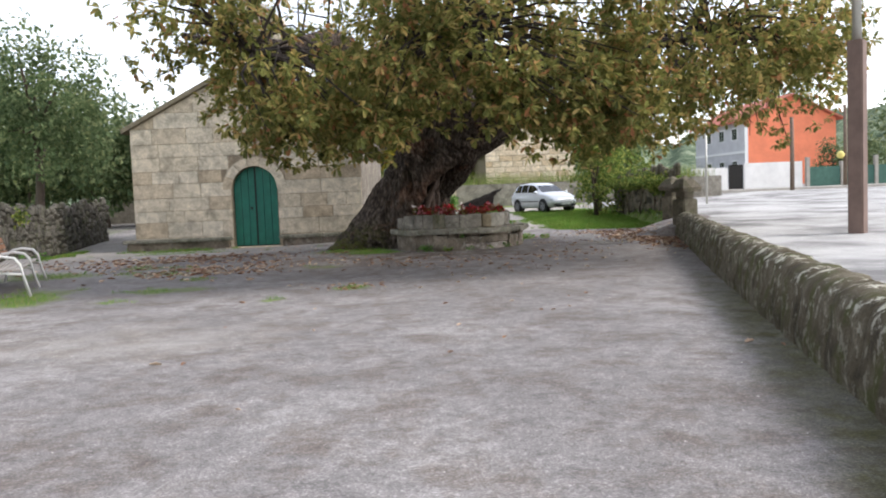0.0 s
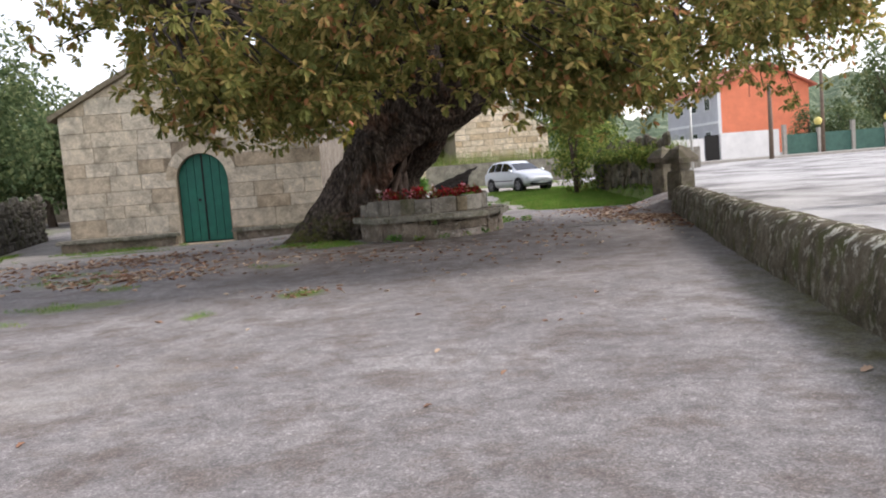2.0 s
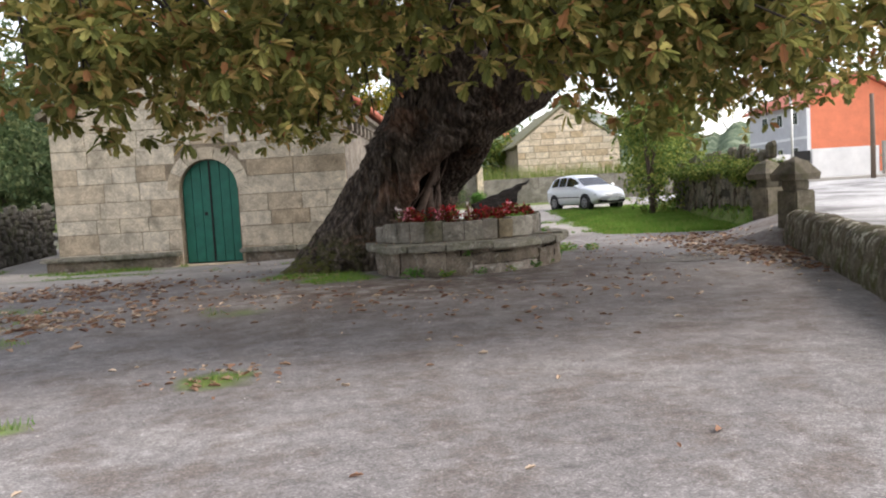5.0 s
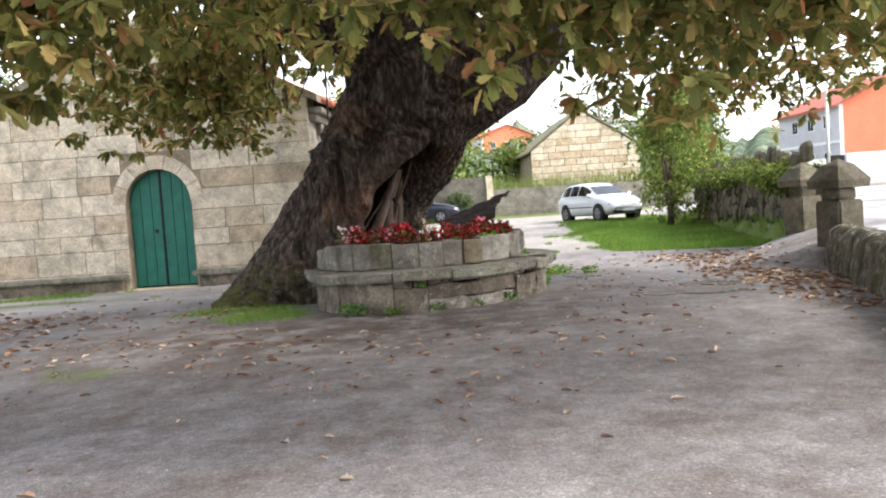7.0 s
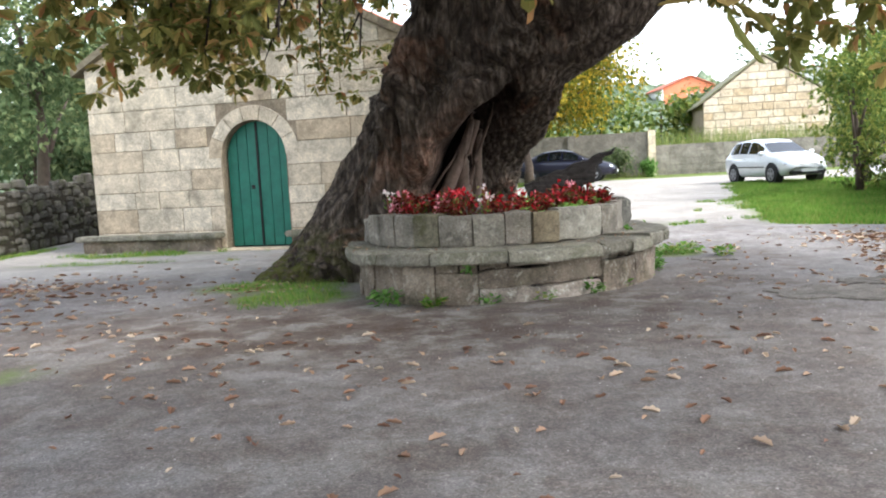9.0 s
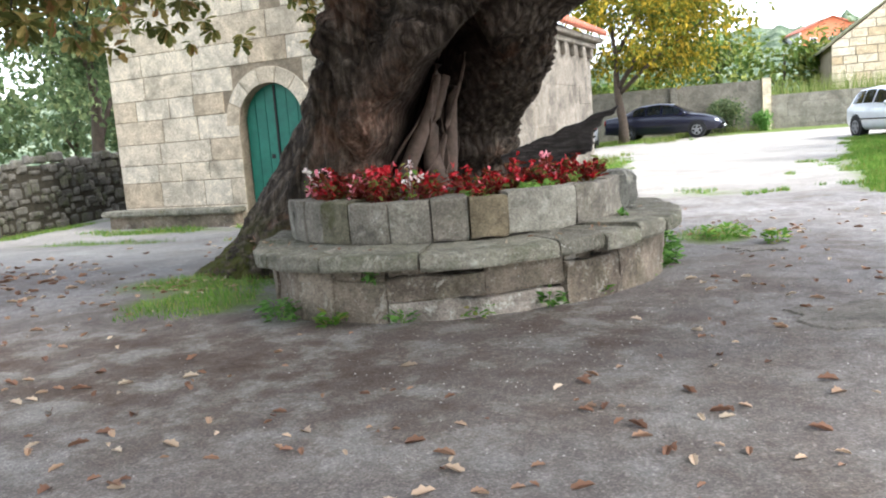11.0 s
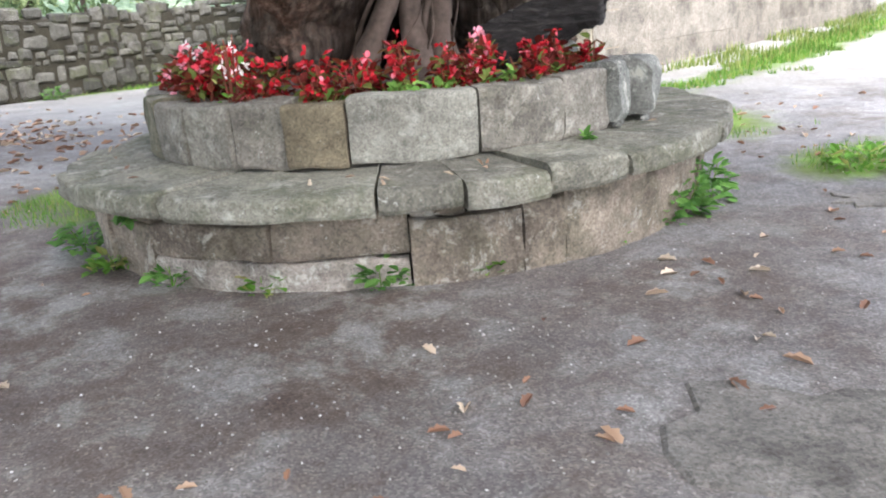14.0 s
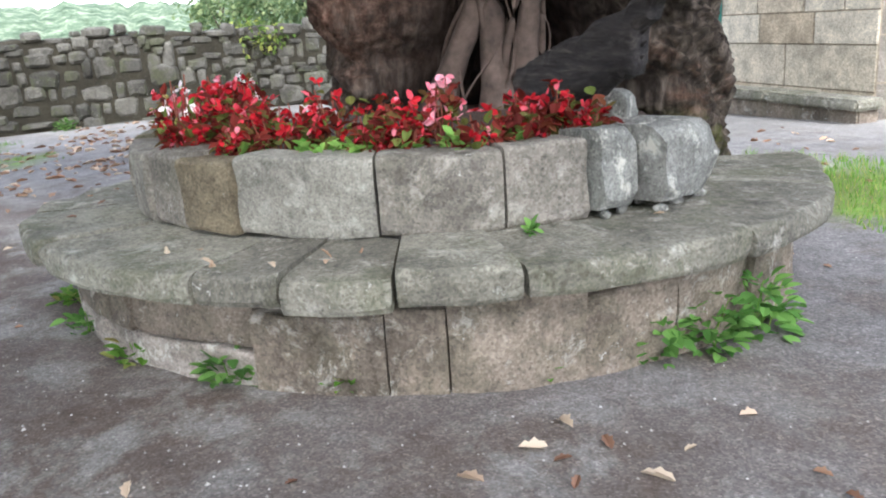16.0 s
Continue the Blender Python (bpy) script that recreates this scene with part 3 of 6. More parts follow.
    # door leaves in the reveal
    door = thing("door_1", ch.matrix_world @ pose(DC, 0.2, 0.02), "closed double-leaf arched door of worn green boards", "door", kind="structure")
    for s in (-1, 1):
        leaf = None
        n = 3
        for i in range(n):
            a, b = (DH - 0.02) * i / n + 0.012, (DH - 0.02) * (i + 1) / n - 0.004
            pts = [(s * a, 0.03), (s * b, 0.03)]
            for j in range(5):
                u = b + (a - b) * j / 4
                pts.append((s * u, DS - 0.02 + math.sqrt(max(0, (DH - 0.015) ** 2 - u * u))))
            bm = bmesh.new()
            f = bm.faces.new([bm.verts.new((u, 0.0, z)) for u, z in pts])
            r = bmesh.ops.extrude_face_region(bm, geom=[f])
            bmesh.ops.translate(bm, vec=(0, 0.05, 0), verts=[v for v in r["geom"] if isinstance(v, bmesh.types.BMVert)])
            ob = part("door_leaf" if leaf is None else "board", bm, M_DOOR, leaf or door)
            leaf = leaf or ob
    part("cover_strip", boxes((-0.035, 0.012, -0.025, -0.003, 0.04, DS + DH - 0.06), bevel=0.006), M_IRON, door, "dark strip between the leaves")
    part("lock_plate", boxes((-0.2, -0.12, -0.012, -0.002, 1.2, 1.28)), M_IRON, door)
    # near-black sheet paints the unlit inside behind the gaps between boards
    part("backing", boxes((-DH, DH, 0.06, 0.1, 0, DS + 0.5)), M_DARK, door)
    # worn doorstep and the stone bench along the facade foot
    st = thing("doorstep", ch.matrix_world @ pose(DC, 0, 0), "worn pale granite doorstep", "step", kind="structure")
    part("slab", boxes((-0.95, 0.9, -0.4, 0.2, -0.12, 0.02), bevel=0.02), M_BARN, st)
    for u0, u1, tilt in ((-0.32, DC - DH - 0.02, 0.0), (DC + DH + 0.04, W + 0.2, 0.0)):
        be = thing("stone_bench", ch.matrix_world @ pose(0, 0, 0), "low mossy granite bench along the chapel wall", "bench", "chapel benches")
        part("base", boxes((u0 + 0.12, u1 - 0.1, -0.3, -0.02, -0.1, 0.25), bevel=0.02), M_BASE, be)
        u = u0
        while u < u1 - 0.1:
            e = min(u1, u + rng.uniform(1.0, 1.7))
            if u1 - e < 0.5:
                e = u1
            part("seat_slab", boxes((u + 0.004, e - 0.004, -0.42, -0.02, 0.254, 0.37), bevel=0.03), M_BENCH, be)
            u = e
    return ch


build_chapel()


# ---- stone planter with a bench round the oak ----
C = (2.45, 20.4)
SEAT_R = [(150, 1.5), (205, 1.68), (230, 1.87), (254, 1.97), (281, 1.91), (312, 1.83), (339, 1.86), (354, 1.93), (395, 2.09), (430, 2.1)]


def seat_r(a):
    for (a0, r0), (a1, r1) in zip(SEAT_R, SEAT_R[1:]):
        if a0 <= a <= a1:
            return r0 + (r1 - r0) * (a - a0) / (a1 - a0)
    return SEAT_R[-1][1]


def ring_stone(a0, a1, rin, rout, z0, z1, rng, rough=0.012, seg=4, round_=0.03, drop=0.0):
    """One curved stone between two angles, with softened, uneven edges."""
    bm = bmesh.new()
    rows = []
    off = rng.uniform(-0.02, 0.02)
    ph = rng.uniform(0, 50)
    for i in range(seg + 1):
        a = radians(a0 + (a1 - a0) * i / seg)
        ro, ri = rout(math.degrees(a)) + off, rin(math.degrees(a))
        b = round_ * (1.0 if 0 < i < seg else 1.9)
        h = z1 - z0 - 2 * b
        ring = [(ri, z0), (ro - b * 0.5, z0), (ro, z0 + b), (ro, z0 + b + h * 0.33), (ro, z0 + b + h * 0.67), (ro, z1 - b), (ro - b * 0.35, z1 - b * 0.35), (ro - b, z1), (ro - 0.12, z1), (ri, z1)]
        row = []
        for r, z in ring:
            v_ = Vector((r * 3 + ph, a * 5, z * 6))
            nz_ = (noise.noise(v_) + 0.5 * noise.noise(v_ * 3.1)) * rough
            row.append(bm.verts.new((C[0] + (r + nz_) * math.cos(a), C[1] + (r + nz_) * math.sin(a), z + nz_ + drop)))
        rows.append(row)
    n = len(rows[0])
    for r0, r1 in zip(rows, rows[1:]):
        for j in range(n):
            bm.faces.new((r0[j], r0[(j + 1) % n], r1[(j + 1) % n], r1[j]))
    bm.faces.new(rows[0])
    bm.faces.new(rows[-1][::-1])
    return bm


UPRIGHT_R = [(180, 1.45), (243, 1.43), (270, 1.42), (283, 1.40), (294, 1.37), (307, 1.34), (334, 1.37), (355, 1.43), (369, 1.50), (440, 1.6)]


def upright_r(a):
    for (a0, r0), (a1, r1) in zip(UPRIGHT_R, UPRIGHT_R[1:]):
        if a0 <= a <= a1:
            return r0 + (r1 - r0) * (a - a0) / (a1 - a0)
    return 1.5


def build_planter():
    rng = random.Random(11)
    pl = thing("stone_planter", Matrix.Identity(4), "round weathered granite planter with a bench ledge", "planter")
    # lower wall: two uneven courses
    core = bmesh.new()
    pts = [(C[0] + (seat_r(a) - 0.25) * math.cos(radians(a)), C[1] + (seat_r(a) - 0.25) * math.sin(radians(a))) for a in range(185, 431, 8)]
    inn = [(C[0] + 0.9 * math.cos(radians(a)), C[1] + 0.9 * math.sin(radians(a))) for a in range(185, 431, 8)]
    for (x0, y0), (x1, y1), (u0, v0), (u1, v1) in zip(pts, pts[1:], inn, inn[1:]):
        for q in (((x0, y0, 0), (x1, y1, 0), (x1, y1, .47), (x0, y0, .47)), ((x0, y0, .47), (x1, y1, .47), (u1, v1, .47), (u0, v0, .47))):
            core.faces.new([core.verts.new(p) for p in q])
    part("core", core, M_JOINT, pl)
    # angles where the foot's stones meet, and those of the two that sit on a long low one
    rough_r = lambda t: seat_r(t) - 0.17 + 0.025 * noise.noise(Vector((t * 0.12, 3, 1)))
    cuts = [188, 205, 219, 232, 248, 259, 272.5, 295.5, 317.3, 335.5, 343, 359.5, 372, 386, 402, 428]
    for i, (a, e) in enumerate(zip(cuts, cuts[1:])):
        tall = i % 3 == 1
        z0 = 0.2 if 272 < a < 317 else -0.02
        z1 = 0.43 if tall or a < 250 else 0.36 + rng.uniform(-0.02, 0.02)
        part("base_stone", ring_stone(a + 0.12, e - 0.12, lambda t: 1.2, rough_r, z0, z1, rng, 0.03, 10, 0.014), M_BASE, pl)
        if z1 < 0.42:
            m_ = a + (e - a) * rng.uniform(0.4, 0.6)
            for b0, b1 in ((a, m_), (m_, e)):
                part("packing_stone", ring_stone(b0 + 0.4, b1 - 0.4, lambda t: 1.2, lambda t: rough_r(t) - 0.03, z1 + 0.006, 0.432, rng, 0.05, 4, 0.012), M_BASE, pl)
    part("base_stone", ring_stone(272.8, 317.0, lambda t: 1.2, lambda t: rough_r(t) + 0.005, -0.02, 0.193, rng, 0.035, 16, 0.015), M_LIME, pl, "long low stone smeared with pale lime mortar")
    # seat slabs
    cuts = [188, 215, 241, 260, 281.5, 313, 325, 337.5, 351, 378, 400, 428]
    drops = [0, -.01, 0, .01, -.01, 0, -.012, .006, .0, 0.012, 0]
    for (a, e), d in zip(zip(cuts, cuts[1:]), drops):
        part("seat_slab", ring_stone(a + 0.25, e - 0.25, lambda t: 1.0, seat_r, 0.435, 0.555, rng, 0.024, 14, 0.02, d), M_BENCH, pl)
    # upright stones of the planter wall
    cuts = [192, 206, 222, 233, 244, 256, 269.8, 282.5, 294.1, 307, 334.2, 354.6, 368.3]
    for i, (a, e) in enumerate(zip(cuts, cuts[1:])):
        z1 = 0.875 + rng.uniform(-0.014, 0.014) - (0.05 if i == 0 else 0)
        mat = M_BROWNSTONE if a == 294.1 else M_PALESTONE if a == 307 else M_MOSSSTONE if a == 244 else M_PLANTER
        part("planter_stone", ring_stone(a + 0.28, e - 0.28, lambda t: 1.15, upright_r, 0.562, z1, rng, 0.018, 8, 0.016), mat, pl)
    # two loose stones stand askew at the open end, wedged on chips
    part("planter_stone", ring_stone(368.9, 376.2, lambda t: 1.25, lambda t: 1.53, 0.59, 0.905, rng, 0.03, 4, 0.03), M_LICHEN, pl, "loose lichened stone set askew")
    part("planter_stone", ring_stone(377.6, 392.5, lambda t: 1.3, lambda t: 1.64, 0.595, 0.90, rng, 0.04, 6, 0.035), M_LICHEN, pl, "loose lichened stone set askew")
    part("planter_stone", ring_stone(394, 412, lambda t: 1.18, lambda t: 1.42, 0.56, 0.80, rng, 0.04, 6, 0.03), M_PLANTER, pl)
    part("planter_stone", ring_stone(399, 409, lambda t: 1.05, lambda t: 1.22, 0.8, 0.99, rng, 0.03, 4, 0.03), M_LICHEN, pl)
    for a, r in ((370.5, 1.5), (374.5, 1.49), (378.5, 1.6), (384, 1.58), (390, 1.61), (381, 1.45), (387, 1.47), (372, 1.35)):
        bm = bmesh.new()
        bmesh.ops.create_icosphere(bm, subdivisions=1, radius=0.024, matrix=pose(C[0] + r * math.cos(radians(a)), C[1] + r * math.sin(radians(a)), 0.572, 20 * a, 0, 33 * a) @ Matrix.Diagonal((1.5, 1, 0.9, 1)))
        part("wedge_chip", bm, M_LICHEN, pl)
    # soil
    bm = bmesh.new()
    c = bm.verts.new((C[0], C[1], 0.86))
    ring = [bm.verts.new((C[0] + 1.28 * math.cos(radians(a)), C[1] + 1.28 * math.sin(radians(a)), 0.79 + 0.02 * rng.random())) for a in range(0, 360, 10)]
    for i in range(36):
        bm.faces.new((c, ring[i], ring[(i + 1) % 36]))
    part("soil", bm, plain("dark_soil", srgb(62, 46, 36), 0.95, vary=0.6, scale=14, bump=0.6), pl, "dark planting soil", True)


build_planter()


# ---- the old oak ----
def trunk_axis(z):
    """Centre and mean radius of the leaning trunk at a height."""
    u = z - 1.5
    return 1.752 + 0.483 * u + 0.028 * u * u, 21.461 - 0.227 * u, 1.19 - 0.11 * u


def build_oak():
    rng = random.Random(3)
    oak = thing("oak_tree", pose(1.5, 21.7, 0), "huge hollow old oak with yellowing autumn leaves", "tree")
    inv = oak.matrix_world.inverted()
    NA, NZ, TOP = 300, 170, 3.6
    verts, faces, hollow_shade, moss, worn = [], [], [], [], []
    for j in range(NZ + 1):
        z = -0.1 + (TOP + 0.1) * j / NZ
        cx, cy, r0 = trunk_axis(z)
        for i in range(NA):
            a = 2 * math.pi * i / NA
            d = math.degrees(a)
            r = r0
            # root flares: a long one to the west, a short mossy one behind the planter's end
            up = max(0.0, z)
            fl = 0.62 * math.exp(-((d - 190) / 26) ** 2) * math.exp(-up / 0.5)
            fl += 0.15 * math.exp(-((d - 228) / 20) ** 2) * math.exp(-up / 0.5) + 0.14 * math.exp(-up / 0.4)
            fl += 0.3 * math.exp(-((d - 24) / 11) ** 2) * math.exp(-(up / 0.42) ** 2)
            r += fl - 0.1 * math.exp(-(((d + 180) % 360 - 190) / 40) ** 2)
            tw = a + 0.5 * z
            r += 0.06 * math.sin(5 * tw + 1) + 0.04 * math.sin(9 * tw + 2.2 * z)
            p = Vector((math.cos(a) * 2.2, math.sin(a) * 2.2, z * 0.9 + 3 * a / 6.28))
            r += 0.16 * noise.noise(p * 1.1) + 0.07 * noise.noise(p * 3.1)
            # flowing ridges that sweep round the lean
            wp = noise.noise(Vector((math.cos(a) * 1.3, math.sin(a) * 1.3, z * 0.9))) * 1.6
            sw = a + 0.75 * z + 0.3 * wp
            q = Vector((math.cos(sw) * 8, math.sin(sw) * 8, z * 0.9 + wp))
            r += 0.24 * (0.22 - abs(noise.noise(q * 0.6))) + 0.13 * (0.22 - abs(noise.noise(q * 1.4))) + 0.035 * noise.noise(q * 3.4) + 0.014 * noise.noise(p * 9)
            # swollen lip over the hollow
            r += 0.2 * math.exp(-((d - 282 - 14 * (z - 2.0)) / 15) ** 2 - ((z - 2.05) / 0.5) ** 2)
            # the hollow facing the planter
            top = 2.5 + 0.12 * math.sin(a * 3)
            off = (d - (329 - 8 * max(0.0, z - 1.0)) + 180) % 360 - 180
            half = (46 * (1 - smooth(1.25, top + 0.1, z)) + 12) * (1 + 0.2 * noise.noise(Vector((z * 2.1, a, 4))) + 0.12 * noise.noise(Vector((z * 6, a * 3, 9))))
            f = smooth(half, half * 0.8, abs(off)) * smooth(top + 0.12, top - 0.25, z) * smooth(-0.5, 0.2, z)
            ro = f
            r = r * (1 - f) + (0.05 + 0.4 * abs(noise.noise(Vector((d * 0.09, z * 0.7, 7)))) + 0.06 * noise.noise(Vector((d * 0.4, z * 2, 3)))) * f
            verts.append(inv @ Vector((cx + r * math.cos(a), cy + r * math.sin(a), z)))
            hollow_shade.append(min(1.0, ro * 1.3))
            moss.append(max(smooth(0.9, 0.1, z) * smooth(70, 20, abs(d - 200)), smooth(0.8, 0.5, z) * smooth(26, 10, abs(d - 20))))
            worn.append(math.exp(-((d - 266 - 4 * z) / 10) ** 2 - ((z - 1.45) / 0.5) ** 2) * (1 - f))
    for j in range(NZ):
        for i in range(NA):
            k = (i + 1) % NA
            faces.append((j * NA + i, j * NA + k, (j + 1) * NA + k, (j + 1) * NA + i))
    faces.append(tuple(NZ * NA + i for i in range(NA)))
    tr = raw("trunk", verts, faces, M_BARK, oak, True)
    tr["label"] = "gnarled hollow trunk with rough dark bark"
    for nm, v in (("hollow_shade", hollow_shade), ("moss", moss), ("worn", worn)):
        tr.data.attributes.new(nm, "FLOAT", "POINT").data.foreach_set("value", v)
    # inner strands in the hollow
    for a0, a1, rb, rt, top, rr in ((300, 296, 1.02, 0.72, 2.0, 0.075), (309, 305, 0.92, 0.7, 2.2, 0.05), (316, 322, 1.0, 0.66, 1.9, 0.085), (331, 328, 0.95, 0.74, 2.1, 0.06), (343, 338, 0.98, 0.7, 1.8, 0.08), (355, 350, 0.9, 0.68, 1.7, 0.06), (286, 292, 1.02, 0.8, 1.6, 0.045),
                                 (304, 312, 1.12, 0.85, 1.5, 0.022), (322, 314, 1.14, 0.8, 1.45, 0.02), (326, 320, 1.1, 0.82, 1.6, 0.026), (312, 318, 1.15, 0.9, 1.35, 0.016), (338, 330, 1.1, 0.85, 1.5, 0.022), (350, 341, 1.08, 0.86, 1.4, 0.018)):
        bm = bmesh.new()
        ps = []
        for i in range(13):
            t = i / 12
            z = 0.76 + (top - 0.76) * t
            cx, cy, _ = trunk_axis(z)
            g = radians(a0 + (a1 - a0) * t + 7 * math.sin(4.2 * t + a0))
            r = 0.82 * (rb + (rt - rb) * t ** 0.6) - 0.2 * t + 0.03 * math.sin(7 * t + a1)
            ps.append(inv @ Vector((cx + r * math.cos(g), cy + r * math.sin(g), z)))
        tube(bm, ps, [(0.85 if rr > 0.07 else 0.36) * rr * (1.5 - 0.9 * t / 12 + 0.9 * math.exp(-t * 1.1)) for t in range(13)], 10, 0.22, rng)
        part("inner_root", bm, M_ROOT, oak, "twisted grey-brown root inside the hollow", True)
    # limbs
    limbs = {
        "east": ([(2.75, 21.25, 2.7), (3.35, 21.15, 2.9), (3.95, 21.05, 3.08), (4.5, 21.0, 3.62), (5.1, 20.95, 4.3), (6.4, 20.8, 4.9), (8.4, 20.5, 5.2), (10.4, 20.2, 5.1)], [0.7, 0.5, 0.4, 0.37, 0.32, 0.25, 0.15, 0.08]),
        "up": ([(2.7, 21.05, 3.2), (2.95, 21.1, 4.2), (3.2, 21.4, 5.4), (3.4, 21.8, 7.0)], [0.85, 0.6, 0.42, 0.2]),
        "west": ([(2.35, 21.05, 3.2), (1.5, 21.1, 4.1), (0.0, 21.1, 4.8), (-2.0, 20.9, 5.3), (-4.0, 20.6, 5.5)], [0.7, 0.45, 0.34, 0.22, 0.08]),
        "south": ([(2.7, 20.8, 3.3), (2.5, 19.4, 4.3), (2.2, 17.2, 4.7), (1.6, 14.4, 4.2)], [0.6, 0.38, 0.27, 0.09]),
        "southwest": ([(2.3, 20.9, 3.4), (1.0, 19.4, 4.3), (-0.4, 17.0, 4.6), (-1.6, 14.2, 3.9)], [0.5, 0.32, 0.22, 0.07]),
        "southeast": ([(3.2, 21.0, 3.1), (4.4, 20.0, 4.0), (5.8, 18.4, 4.5), (7.2, 15.6, 4.3)], [0.5, 0.32, 0.2, 0.07]),
        "north": ([(2.8, 21.5, 3.4), (3.0, 23.2, 4.6), (3.4, 25.0, 5.4)], [0.5, 0.3, 0.1]),
    }
    for nm, (ps, rs) in limbs.items():
        # densify with a slight wander
        q, qr = [], []
        for i in range(len(ps) - 1):
            for s in range(4):
                t = s / 4
                p = Vector(ps[i]).lerp(Vector(ps[i + 1]), t)
                w = Vector((noise.noise(p * 0.9), noise.noise(p * 0.9 + Vector((9, 0, 0))), noise.noise(p * 0.9 + Vector((0, 9, 0))))) * 0.16 * min(1, i + t)
                q.append(inv @ (p + w))
                qr.append(rs[i] + (rs[i + 1] - rs[i]) * t)
        q.append(inv @ Vector(ps[-1]))
        qr.append(rs[-1])
        bm = bmesh.new()
        tube(bm, q, qr, 14, 0.22, rng)
        part("limb", bm, M_BARK, oak, smooth=True)
    crown(oak, inv, limbs, rng)
    return oak


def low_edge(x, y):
    """The crown's lower surface, fitted to the camera's view: drooping front edge, higher behind."""
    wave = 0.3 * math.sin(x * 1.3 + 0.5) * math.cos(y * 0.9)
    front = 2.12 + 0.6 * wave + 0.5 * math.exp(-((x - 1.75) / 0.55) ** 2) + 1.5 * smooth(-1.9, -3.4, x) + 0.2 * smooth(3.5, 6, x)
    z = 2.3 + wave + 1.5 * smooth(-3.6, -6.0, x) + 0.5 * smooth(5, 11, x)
    # gap fitted so that the camera sees the trunk
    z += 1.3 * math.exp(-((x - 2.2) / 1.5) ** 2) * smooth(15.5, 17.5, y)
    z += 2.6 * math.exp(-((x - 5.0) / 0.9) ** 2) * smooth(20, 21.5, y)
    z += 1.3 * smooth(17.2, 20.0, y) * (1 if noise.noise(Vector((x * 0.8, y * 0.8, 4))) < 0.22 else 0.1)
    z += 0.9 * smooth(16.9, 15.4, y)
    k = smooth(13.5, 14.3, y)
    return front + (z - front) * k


def sight_wedge(x, y, z):
    """Wedges kept leafless to fit the camera's view of chapel and east limb."""
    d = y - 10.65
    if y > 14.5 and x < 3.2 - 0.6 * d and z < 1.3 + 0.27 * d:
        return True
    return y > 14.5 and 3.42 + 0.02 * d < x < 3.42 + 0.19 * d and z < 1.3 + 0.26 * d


LEAF = [(0.0, 0.0), (0.16, 0.22), (0.12, 0.36), (0.27, 0.55), (0.18, 0.68), (0.2, 0.86), (0.0, 1.0), (-0.2, 0.86), (-0.18, 0.68), (-0.27, 0.55), (-0.12, 0.36), (-0.16, 0.22)]


def leaf_into(verts, faces, p, d, up, size, shape=LEAF, fold=0.12):
    s = d.cross(up)
    if s.length < 1e-4:
        s = Vector((1, 0, 0))
    s.normalize()
    n = s.cross(d)
    i0 = len(verts)
    for u, v in shape:
        q = p + (s * u + d * v + n * (abs(u) * fold * 2 - v * v * 0.25)) * size
        verts.append((q.x, q.y, q.z))
    k = len(shape)
    h = k // 2
    faces.append(tuple([i0] + [i0 + i for i in range(1, h + 1)]))
    faces.append(tuple([i0] + [i0 + i for i in range(h, k)]))


def rdir(rng):
    z = rng.uniform(-1, 1)
    a = rng.uniform(0, 2 * math.pi)
    r = math.sqrt(1 - z * z)
    return Vector((r * math.cos(a), r * math.sin(a), z))


